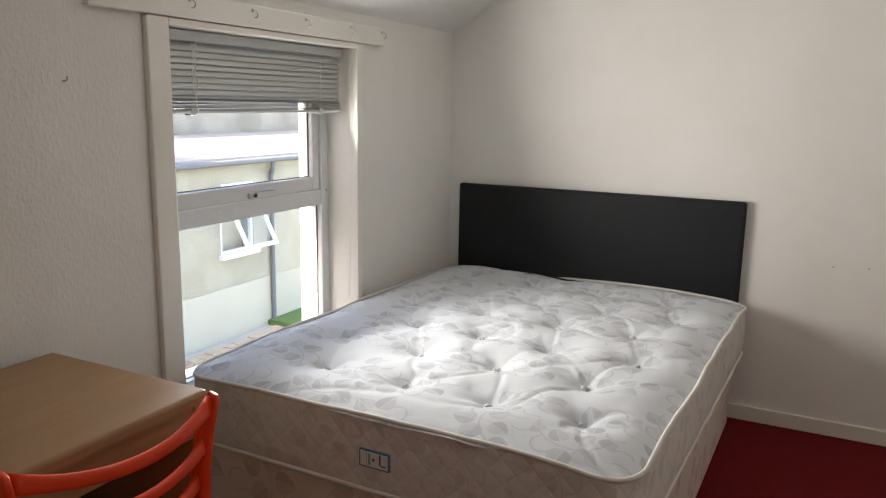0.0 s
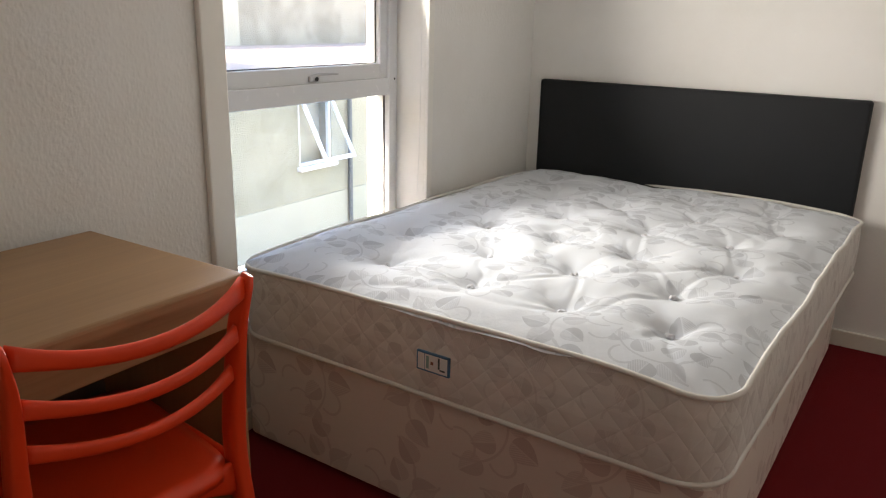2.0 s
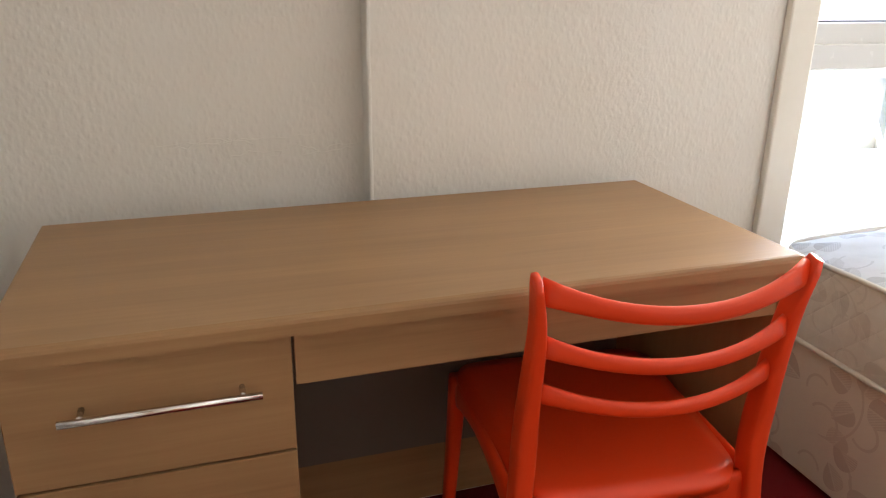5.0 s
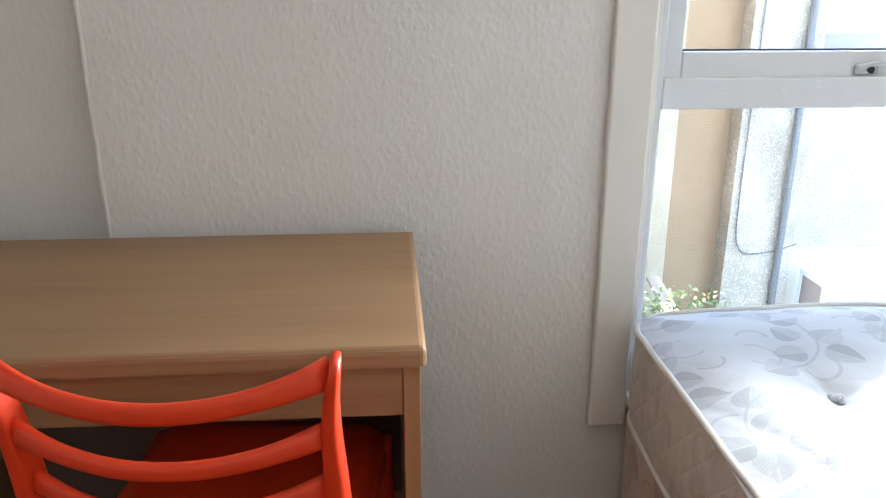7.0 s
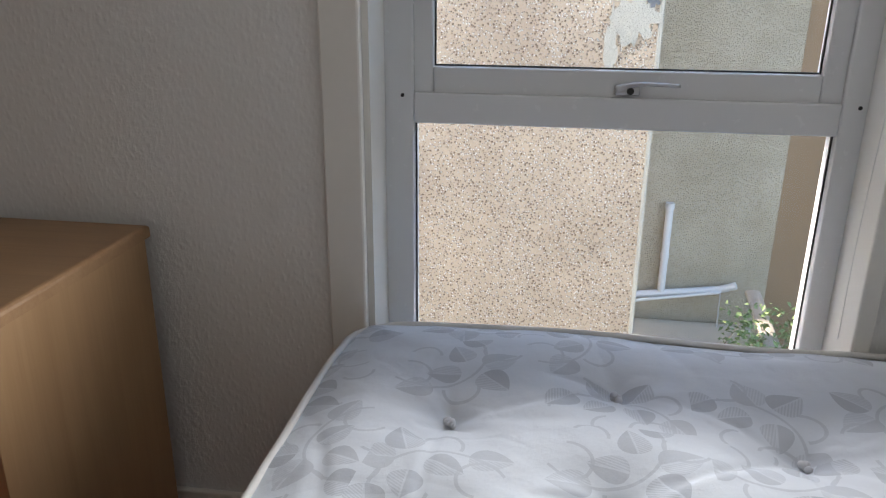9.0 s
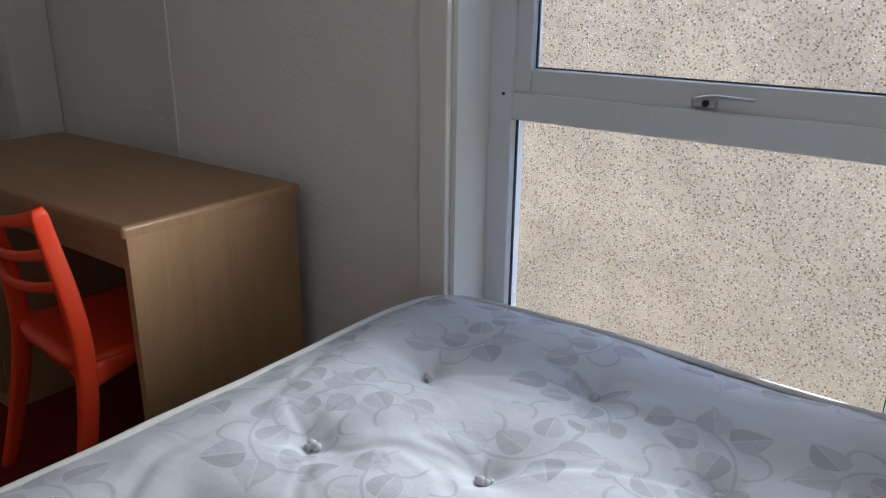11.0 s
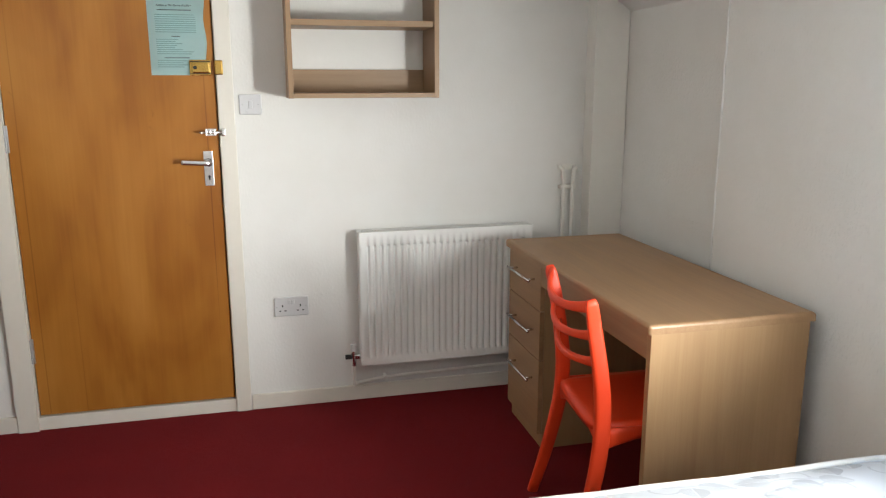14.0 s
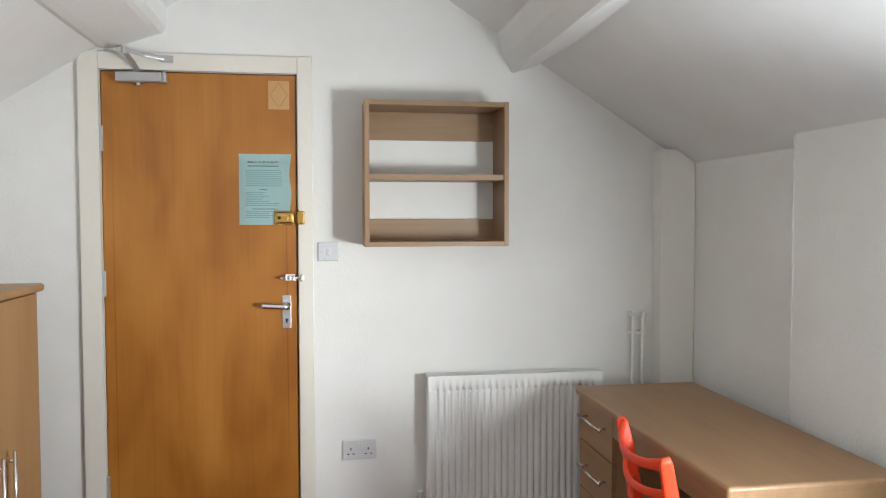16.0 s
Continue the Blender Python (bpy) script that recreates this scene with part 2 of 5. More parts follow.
WALL = paint_wall("white_emulsion", (0.80, 0.79, 0.77), 0.0014, 0.0009, 1.43)
CEIL = paint_wall("ceiling_emulsion", (0.82, 0.82, 0.81), 0.0012, 0.0004)
GLOSS = plain("white_gloss_paint", (0.79, 0.77, 0.72), 0.34, 0, 0.05)
CREAM = plain("cream_gloss_paint", (0.74, 0.70, 0.63), 0.34, 0, 0.05)
UPVC = plain("white_plastic_frame", (0.72, 0.73, 0.74), 0.25, 0, 0.02)
GASKET = plain("black_rubber_gasket", (0.015, 0.015, 0.015), 0.6)
GLASS = glass_material("window_glass")
CARPET = carpet_material()
DESK_Y = wood("beech_laminate_along", (0.40, 0.245, 0.128), (0.275, 0.155, 0.075), "y")
DESK_Z = wood("beech_laminate_upright", (0.41, 0.258, 0.132), (0.325, 0.19, 0.092), "z")
DESK_X = wood("beech_laminate_across", (0.40, 0.245, 0.128), (0.275, 0.155, 0.075), "x")
# dark colour that stands in for the shade under the desk
KNEE_SHADE = plain("knee_space_shade", (0.15, 0.125, 0.11), 0.8, 0, 0.1, 30)
SHELF_M = wood("shelf_laminate", (0.34, 0.22, 0.125), (0.25, 0.155, 0.085), "x")
SHELF_Z = wood("shelf_laminate_upright", (0.34, 0.22, 0.125), (0.25, 0.155, 0.085), "z")
DOOR_M = door_veneer()
WARD_M = wood("wardrobe_laminate", (0.42, 0.25, 0.115), (0.31, 0.17, 0.075), "z")
ORANGE = plain("orange_plastic", (0.76, 0.052, 0.010), 0.46, 0, 0.04, 300)
LEATHER = Nodes("black_faux_leather", 0.48, 0, 0.28)
LEATHER.colour(LEATHER.mix(LEATHER.noise(LEATHER.obj, 3, 3), (0.006, 0.007, 0.009), (0.011, 0.013, 0.016)))
LEATHER.bump(LEATHER.cells(LEATHER.obj, 700).outputs["Distance"], 0.0007, 0.6)
LEATHER = LEATHER.mat
TICK_TOP = floral("mattress_ticking", (0.66, 0.69, 0.735), (0.43, 0.45, 0.49), "top")
TICK_SIDE = floral("mattress_side_ticking", (0.70, 0.67, 0.64), (0.56, 0.52, 0.50), "side", True)
BASE_FAB = floral("divan_fabric", (0.70, 0.61, 0.55), (0.50, 0.385, 0.35), "side", size=0.27)
PIPING = plain("cream_piping", (0.68, 0.66, 0.62), 0.8, 0, 0.1, 300)
TUFT = plain("grey_tuft", (0.60, 0.60, 0.63), 0.9, 0, 0.2, 400)
CHROME = plain("satin_chrome", (0.72, 0.72, 0.72), 0.22, 1.0)
BRASS = plain("polished_brass", (0.52, 0.33, 0.09), 0.26, 1.0)
STEEL = plain("grey_metal_paint", (0.50, 0.50, 0.51), 0.35, 0.6)
DARK = plain("dark_hole", (0.02, 0.02, 0.02), 0.7)
RADI = plain("radiator_enamel", (0.80, 0.80, 0.78), 0.45, 0, 0.015, 4.0)
PLASTIC = plain("white_switch_plastic", (0.62, 0.62, 0.63), 0.3, 0, 0.02)
PAPER = plain("pale_blue_paper", (0.57, 0.75, 0.745), 0.75, 0, 0.04, 12)
INK = plain("grey_ink", (0.06, 0.09, 0.10), 0.8)
INK_SOFT = plain("faded_ink", (0.24, 0.40, 0.40), 0.8)
TAPE = plain("faded_sticker", (0.52, 0.30, 0.12), 0.45)
SLAT = plain("grey_aluminium_slat", (0.50, 0.52, 0.52), 0.38, 0.35)
CORD = plain("white_cord", (0.75, 0.75, 0.72), 0.7)
LABEL_W = plain("white_label", (0.75, 0.77, 0.78), 0.6)
LABEL_B = plain("blue_label_edge", (0.06, 0.17, 0.30), 0.6)
BROWN = plain("brown_label_print", (0.22, 0.10, 0.06), 0.7)
PEB_A = pebbledash("tan_pebbledash", (0.47, 0.36, 0.245), [(0.0, (0.17, 0.115, 0.075)), (0.3, (0.30, 0.21, 0.14)), (0.6, (0.47, 0.36, 0.255)), (0.9, (0.68, 0.61, 0.50))], 64, (0.80, 0.79, 0.79))
PEB_B = pebbledash("grey_pebbledash", (0.43, 0.365, 0.265), [(0.0, (0.22, 0.185, 0.125)), (0.5, (0.43, 0.365, 0.25)), (0.9, (0.58, 0.51, 0.40))], 56, (0.86, 0.85, 0.82))
PEB_C = pebbledash("pale_pebbledash", (0.38, 0.325, 0.25), [(0.0, (0.22, 0.21, 0.20)), (0.5, (0.40, 0.365, 0.31)), (0.9, (0.60, 0.56, 0.49))], 34, (0.7, 0.7, 0.7))
RENDER_BROWN = paint_wall("brown_render", (0.28, 0.185, 0.105), 0.004, 0.002)
RENDER_PALE = paint_wall("pale_render", (0.42, 0.38, 0.30), 0.004, 0.002)
PEB_D = pebbledash("cream_pebbledash", (0.40, 0.36, 0.275), [(0.0, (0.25, 0.22, 0.165)), (0.5, (0.40, 0.36, 0.275)), (0.9, (0.52, 0.47, 0.37))], 60, (0.85, 0.85, 0.82))
WALL_SMOOTH = paint_wall("smooth_white_emulsion", (0.80, 0.79, 0.77), 0.0006, 0.0003)
FELT = plain("roof_felt", (0.28, 0.24, 0.22), 0.9, 0, 0.2, 9)
GUTTER = plain("grey_gutter_plastic", (0.12, 0.12, 0.12), 0.7)
PIPE_GREY = plain("grey_waste_pipe", (0.55, 0.53, 0.50), 0.45)
CONCRETE = plain("yard_concrete", (0.33, 0.32, 0.29), 0.9, 0, 0.2, 7)
GRASS_M = plain("grass", (0.07, 0.13, 0.025), 0.9, 0, 0.4, 60)
LEAF = plain("leaf_green", (0.17, 0.22, 0.075), 0.6, 0, 0.35, 30)
TIMBER = wood("weathered_timber", (0.46, 0.38, 0.29), (0.30, 0.24, 0.18), "x", 0.8)


# ---- building helpers ----
def part(name, bm, material, parent=None, label="", smooth=False):
    """Links a bmesh as one mesh object, under a thing or a part; its vertices are in world metres."""
    me = bpy.data.meshes.new(name)
    bmesh.ops.recalc_face_normals(bm, faces=bm.faces)
    bm.to_mesh(me)
    bm.free()
    if smooth:
        for p in me.polygons:
            p.use_smooth = True
    me.materials.append(material)
    ob = new(name, me)
    if parent:
        ob.parent = parent
        m = parent.matrix_basis
        ob.matrix_parent_inverse = m.inverted() if parent.type == "EMPTY" else Matrix()
    return tagged(ob, label) if label else ob


def thing(name, label, category, base, group="", kind=""):
    """An Empty at its base that parents the parts."""
    ob = new(name)
    ob.location = base
    ob.empty_display_size = 0.1
    bpy.context.view_layer.update()
    return tagged(ob, label, category, group, kind)


def box(bm, x0, x1, y0, y1, z0, z1, bevel=0.0, segs=2):
    vs = [bm.verts.new((x, y, z)) for x in (min(x0, x1), max(x0, x1)) for y in (min(y0, y1), max(y0, y1)) for z in (min(z0, z1), max(z0, z1))]
    fs = [bm.faces.new([vs[i] for i in q]) for q in ((0, 1, 3, 2), (4, 6, 7, 5), (0, 4, 5, 1), (2, 3, 7, 6), (0, 2, 6, 4), (1, 5, 7, 3))]
    if bevel:
        es = list({e for f in fs for e in f.edges})
        bmesh.ops.bevel(bm, geom=es, offset=bevel, segments=segs, affect="EDGES", profile=0.5)
    return bm


def cube(*a, **k):
    return box(bmesh.new(), *a, **k)


def prism(outline, axis, a, b, bm=None):
    """An outline in the two other axes, drawn out along one axis from a to b."""
    bm = bm or bmesh.new()
    n = "xyz".index(axis)

    def at(p, v):
        q = list(p)
        q.insert(n, v)
        return q

    lo, hi = [bm.verts.new(at(p, a)) for p in outline], [bm.verts.new(at(p, b)) for p in outline]
    bm.faces.new(lo)
    bm.faces.new(hi[::-1])
    for i in range(len(outline)):
        j = (i + 1) % len(outline)
        bm.faces.new((lo[i], lo[j], hi[j], hi[i]))
    return bm


def sweep(points, sizes, side, bm=None, n=12, power=3.0):
    """A rounded bar along points; sizes: half width along side and half height, one pair or a pair a point."""
    bm = bm or bmesh.new()
    pts = [Vector(p) for p in points]
    if isinstance(sizes[0], (int, float)):
        sizes = [sizes] * len(pts)
    rings = []
    for i, p in enumerate(pts):
        t = (pts[min(i + 1, len(pts) - 1)] - pts[max(i - 1, 0)]).normalized()
        s = Vector(side)
        s = (s - t * s.dot(t)).normalized()
        u = t.cross(s)
        ring = []
        for k in range(n):
            a = 2 * math.pi * (k + 0.5) / n
            c, d = math.cos(a), math.sin(a)
            c, d = math.copysign(abs(c) ** (2 / power), c), math.copysign(abs(d) ** (2 / power), d)
            ring.append(bm.verts.new(p + s * c * sizes[i][0] + u * d * sizes[i][1]))
        rings.append(ring)
    for r, q in zip(rings, rings[1:]):
        for k in range(n):
            bm.faces.new((r[k], r[(k + 1) % n], q[(k + 1) % n], q[k]))
    bm.faces.new(rings[0][::-1])
    bm.faces.new(rings[-1])
    return bm


def tube(points, r, bm=None, n=10):
    d = Vector(points[-1]) - Vector(points[0])
    side = (0, 0, 1) if abs(d.normalized().z) < 0.8 else (1, 0, 0)
    return sweep(points, (r, r), side, bm, n, 2.0)


def bend(points, steps=6):
    """A smooth line through points (Catmull-Rom)."""
    p = [Vector(q) for q in points]
    p = [p[0] * 2 - p[1]] + p + [p[-1] * 2 - p[-2]]
    out = []
    for i in range(1, len(p) - 2):
        for k in range(steps):
            t = k / steps
            a, b, c, d = p[i - 1 : i + 3]
            out.append(0.5 * ((2 * b) + (c - a) * t + (2 * a - 5 * b + 4 * c - d) * t * t + (3 * b - a - 3 * c + d) * t ** 3))
    return out + [p[-2]]


def disc(bm, centre, axis, r, depth, n=20):
    c, a = Vector(centre), Vector(axis).normalized()
    return sweep([c, c + a * depth], (r, r), (0, 0, 1) if abs(a.z) < 0.8 else (1, 0, 0), bm, n, 2.0)


# ---- the room ----
NORTH, EAST, ALC = 3.70, 3.05, -0.060
SLOPE = 0.628


def roof(x):
    return min(1.68 + SLOPE * x, 3.566 - 0.623 * x)


def structure(name, bm, material, label):
    return tagged(part(name, bm, material), label, name.split("_")[0], "", "structure")


structure("floor", cube(-0.3, EAST + 0.1, -0.1, NORTH + 0.1, -0.12, 0.0), CARPET, "dark red pile carpet on the bedroom floor")

ALC_Y, WIN0, WIN1, WINB, WINT = 0.868, 1.885, 2.865, 0.33, 1.565
bm = bmesh.new()
box(bm, -0.30, ALC, -0.1, ALC_Y, -0.1, 1.75)
box(bm, -0.30, 0.0, ALC_Y, WIN0, -0.1, 1.75)
box(bm, -0.30, 0.0, WIN0, WIN1, -0.1, WINB)
box(bm, -0.30, 0.0, WIN0, WIN1, WINT, 1.75)
box(bm, -0.30, 0.0, WIN1, NORTH + 0.1, -0.1, 1.75)
structure("wall_west", bm, WALL, "white painted lining-paper wall with the window opening")

gable = [(-0.3, -0.1), (EAST + 0.1, -0.1), (EAST + 0.1, 1.72), (1.79, 2.5), (1.2, 2.5), (-0.3, 1.72)]
DX0, DX1, DZ0, DZ1 = 1.635, 2.382, 0.06, 1.982
bm = bmesh.new()
box(bm, -0.3, DX0 - 0.03, -0.12, 0.0, -0.1, 2.55)
box(bm, DX1 + 0.03, EAST + 0.1, -0.12, 0.0, -0.1, 2.55)
box(bm, DX0 - 0.03, DX1 + 0.03, -0.12, 0.0, DZ1 + 0.03, 2.55)
structure("wall_south", bm, WALL_SMOOTH, "white painted gable wall round the door")
structure("wall_north", cube(-0.3, EAST + 0.1, NORTH, NORTH + 0.12, -0.1, 2.55), WALL_SMOOTH, "white painted wall behind the bed")
structure("wall_hall", cube(DX0 - 0.2, DX1 + 0.2, -0.18, -0.125, -0.1, 2.2), WALL, "plain landing wall behind the closed door")
structure("wall_east", cube(EAST, EAST + 0.12, -0.1, NORTH + 0.1, -0.1, 1.8), WALL, "low white painted wall under the roof slope")

bm = bmesh.new()
flat = 2.46
xa, xb = (flat - 1.68) / SLOPE, (3.566 - flat) / 0.623
prism([(-0.12, roof(-0.12)), (xa, flat), (xb, flat), (EAST + 0.1, roof(EAST + 0.1)), (EAST + 0.1, roof(EAST + 0.1) + 0.2), (xb, flat + 0.16), (xa, flat + 0.16), (-0.12, roof(-0.12) + 0.2)], "y", -0.1, NORTH + 0.1, bm)
structure("ceiling", bm, CEIL, "white plaster ceiling sloping down to both side walls")


def purlin(name, outline, label):
    bm = bmesh.new()
    ys = np.linspace(0.0, NORTH, 40)
    rings = []
    for y in ys:
        ring = []
        for k, (x, z) in enumerate(outline):
            w = noise.noise(Vector((x * 4 + k, y * 2.3, z))) * 0.007
            ring.append(bm.verts.new((x + w, y, z + w)))
        rings.append(ring)
    m = len(outline)
    for r, q in zip(rings, rings[1:]):
        for k in range(m):
            bm.faces.new((r[k], r[(k + 1) % m], q[(k + 1) % m], q[k]))
            bm.edges.get((r[k], q[k])).smooth = False
    tagged(part(name, bm, CEIL, smooth=True), label, "beam", "roof purlins", "structure")


purlin("beam", [(0.607, 2.075), (0.618, 2.052), (0.722, 2.018), (0.738, 2.022), (0.772, 2.088), (0.80, 2.2), (0.82, 2.3), (0.58, 2.15)], "plastered white roof purlin with worn edges")
purlin("beam", [(2.13, 2.27), (2.135, 2.16), (2.15, 2.135), (2.17, 2.125), (2.33, 2.075), (2.37, 2.07), (2.40, 2.075), (2.42, 2.15), (2.30, 2.3)], "plastered white roof purlin over the door corner")


def skirting(pts, name="baseboard"):
    for i, (x0, x1, y0, y1) in enumerate(pts):
        b = cube(x0, x1, y0, y1, 0.0, 0.066, bevel=0.004)
        structure(name, b, CREAM, "cream gloss painted skirting board along the wall")


skirting([(0.0, 1.566, 0.0, 0.016), (2.462, EAST, 0.0, 0.016), (0.0, EAST, NORTH - 0.016, NORTH),
          (0.0, 0.016, ALC_Y + 0.002, NORTH - 0.018), (ALC, ALC + 0.016, 0.018, ALC_Y - 0.002), (EAST - 0.016, EAST, 0.018, NORTH - 0.018)])

# boxed-in pipe in the corner
tagged(part("pipe_boxing", cube(ALC + 0.002, 0.097, 0.0, 0.085, 0.067, 1.70, bevel=0.003), GLOSS), "white painted boxing strip in the corner", "boxing", "", "structure")


arris = [(0.001 + 0.002 * noise.noise(Vector((0, 0, k * 0.9))), ALC_Y + 0.003 * noise.noise(Vector((5, 0, k * 0.7))), 0.02 + 0.055 * k) for k in range(31)]
tagged(part("trim", tube(arris, 0.0042, n=8), CEIL, smooth=True), "lumpy plastered corner of the chimney breast", "trim", "", "structure")
crack_rng = random.Random(17)
bm = bmesh.new()
for k in range(9):
    y0, z0, length = 0.46 + 0.30 * crack_rng.random(), 0.80 + 0.05 * crack_rng.random(), 0.05 + 0.11 * crack_rng.random()
    pts = [(ALC + 0.0003, y0 + length * u / 9, z0 + 0.012 * noise.noise(Vector((u * 0.8, k * 5.0, 0.0))) + 0.01 * u / 9) for u in range(10)]
    sweep(pts, [(0.0007 + 0.0009 * abs(noise.noise(Vector((u * 1.3, k * 3.0, 4.0)))), 0.0012) for u in range(10)], (1, 0, 0), bm, 6, 2.0)
tagged(part("paint_crack", bm, WALL), "cracked and flaking white wall paint above the desk", "crack", "", "structure")



# ---- door ----
def build_door():
    frame_ob = thing("door_frame", "cream gloss painted door lining and architrave", "door frame", (2.0, 0, 0), "", "structure")
    b = bmesh.new()
    prism([(DX1 + 0.006, 0.0), (2.462, 0.0), (2.462, 2.022), (2.44, 2.056), (DX1 + 0.006, 2.056)], "y", 0.0, 0.021, b)
    part("architrave", b, CREAM, frame_ob)
    part("architrave", cube(1.568, DX0 - 0.006, 0.0, 0.021, 0.0, 2.056, bevel=0.004), CREAM, frame_ob)
    part("architrave", cube(DX0 - 0.006, DX1 + 0.006, 0.0, 0.0205, DZ1 + 0.006, 2.055, bevel=0.003), CREAM, frame_ob)
    part("threshold", cube(DX0 - 0.028, DX1 + 0.028, -0.1, 0.010, 0.0, DZ0 - 0.006, bevel=0.003), CREAM, frame_ob, "white painted riser under the door")
    for x0, x1 in ((DX0 - 0.028, DX0 - 0.004), (DX1 + 0.004, DX1 + 0.028)):
        part("jamb", cube(x0, x1, -0.11, -0.002, DZ0 - 0.004, DZ1 + 0.028), CREAM, frame_ob)
    part("jamb", cube(DX0 - 0.003, DX1 + 0.003, -0.11, -0.002, DZ1 + 0.005, DZ1 + 0.028), CREAM, frame_ob)

    door = thing("door_1", "closed orange-brown veneered flush door", "door", (2.0, 0, DZ0), "", "structure")
    part("door_leaf", cube(DX0, DX1, -0.040, 0.002, DZ0, DZ1, bevel=0.002), DOOR_M, door)
    for z in (1.72, 1.15, 0.33):
        b = cube(DX1 - 0.006, DX1 + 0.010, -0.001, 0.006, z - 0.05, z + 0.05, bevel=0.001)
        for k in range(5):
            tube([(DX1 + 0.002, 0.008, z - 0.05 + k * 0.02), (DX1 + 0.002, 0.008, z - 0.0315 + k * 0.02)], 0.006, b)
        part("hinge", b, STEEL, door, "dull steel butt hinge")
    # lever handle on its plate
    plate = part("handle_plate", cube(1.660, 1.697, 0.002, 0.008, 0.955, 1.092, bevel=0.002), CHROME, door, "satin chrome lever lock plate")
    b = tube([(1.678, 0.008, 1.048), (1.678, 0.050, 1.048)], 0.009)
    sweep(bend([(1.676, 0.046, 1.048), (1.69, 0.049, 1.048), (1.73, 0.049, 1.05), (1.775, 0.047, 1.053)]), (0.007, 0.010), (0, 1, 0), b)
    disc(b, (1.678, 0.008, 1.048), (0, 1, 0), 0.016, 0.006)
    part("lever", b, CHROME, plate, smooth=True)
    b = disc(bmesh.new(), (1.678, 0.0082, 0.992), (0, 1, 0), 0.005, 0.001)
    box(b, 1.6755, 1.6805, 0.0082, 0.0092, 0.978, 0.992)
    part("keyhole", b, DARK, plate)
    for x in (1.667, 1.690):
        for z in (0.962, 1.085):
            part("screw", disc(bmesh.new(), (x, 0.008, z), (0, 1, 0), 0.003, 0.001), STEEL, plate)
    # brass night latch with its keep on the frame
    latch = part("night_latch", cube(1.646, 1.724, 0.002, 0.012, 1.379, 1.437, bevel=0.002), BRASS, door, "polished brass night latch")
    part("latch_body", cube(1.650, 1.714, 0.012, 0.030, 1.388, 1.428, bevel=0.004), BRASS, latch)
    b = disc(bmesh.new(), (1.672, 0.030, 1.408), (0, 1, 0), 0.008, 0.012)
    box(b, 1.669, 1.675, 0.042, 0.047, 1.400, 1.416, bevel=0.001)
    part("latch_knob", b, BRASS, latch)
    part("snib", disc(bmesh.new(), (1.703, 0.030, 1.408), (0, 1, 0), 0.007, 0.003), DARK, latch)
    # dark strips paint in the outline that reflections draw on the brass
    for z in (1.3855, 1.4305):
        part("latch_dark_outline", cube(1.648, 1.722, 0.0115, 0.0135, z - 0.0015, z + 0.0015), DARK, latch)
    part("keep", cube(1.602, 1.632, 0.021, 0.036, 1.381, 1.435, bevel=0.004), BRASS, latch)
    # small chrome bolt
    bolt = part("bolt", cube(1.642, 1.684, 0.002, 0.006, 1.150, 1.178, bevel=0.001), CHROME, door, "small chrome barrel bolt")
    part("barrel", tube([(1.612, 0.026, 1.164), (1.702, 0.026, 1.164)], 0.0055), CHROME, bolt, smooth=True)
    for x in (1.648, 1.662, 1.678):
        part("bolt_loop", cube(x - 0.003, x + 0.003, 0.005, 0.034, 1.154, 1.174, bevel=0.002), CHROME, bolt)
    part("bolt_keep", cube(1.607, 1.622, 0.021, 0.036, 1.150, 1.178, bevel=0.003), CHROME, bolt)
    part("bolt_knob", tube([(1.694, 0.026, 1.164), (1.694, 0.045, 1.164)], 0.004), CHROME, bolt)
    # door closer
    closer = part("door_closer", cube(2.145, 2.318, 0.002, 0.045, 1.938, 1.976, bevel=0.004), STEEL, door, "grey metal overhead door closer")
    part("end_cap", cube(2.130, 2.144, 0.002, 0.043, 1.936, 1.977, bevel=0.003), STEEL, closer)
    part("adjuster", disc(bmesh.new(), (2.235, 0.024, 1.938), (0, 0, -1), 0.011, 0.014), CHROME, closer)
    b = sweep([(2.235, 0.024, 1.978), (2.245, 0.06, 2.005), (2.262, 0.125, 2.035)], (0.011, 0.003), (1, 0, 0))
    part("closer_arm", b, STEEL, closer)
    b = sweep([(2.262, 0.125, 2.042), (2.20, 0.07, 2.035), (2.135, 0.032, 2.030)], (0.008, 0.003), (0, 0, 1))
    disc(b, (2.262, 0.125, 2.026), (0, 0, 1), 0.010, 0.026)
    part("closer_arm", b, STEEL, closer)
    part("closer_shoe", cube(2.105, 2.150, 0.021, 0.036, 2.018, 2.042, bevel=0.002), STEEL, closer)

    note = thing("notice", "pale blue printed fire notice stuck on the door", "notice", (1.76, 0.003, 1.38))
    b = bmesh.new()
    n, m = 8, 10
    grid = [[b.verts.new((1.862 - 0.203 * i / n + (0.004 * math.sin(j * 1.1) if i == n else 0), 0.0035 + 0.006 * (i / n) ** 3 * (0.5 + 0.5 * math.sin(j * 0.9)), 1.380 + 0.286 * j / m)) for j in range(m + 1)] for i in range(n + 1)]
    for i in range(n):
        for j in range(m):
            b.faces.new((grid[i][j], grid[i + 1][j], grid[i + 1][j + 1], grid[i][j + 1]))
    bmesh.ops.solidify(b, geom=b.faces[:], thickness=0.0006)
    sheet = part("sheet", b, PAPER, note)
    cu = bpy.data.curves.new("heading", "FONT")
    cu.body, cu.size, cu.align_x, cu.extrude, cu.offset = "Action in The Event of a Fire", 0.0106, "CENTER", 0.0002, 0.0003
    tmp = bpy.data.objects.new("tmp", cu)
    scene.collection.objects.link(tmp)
    bpy.context.view_layer.update()
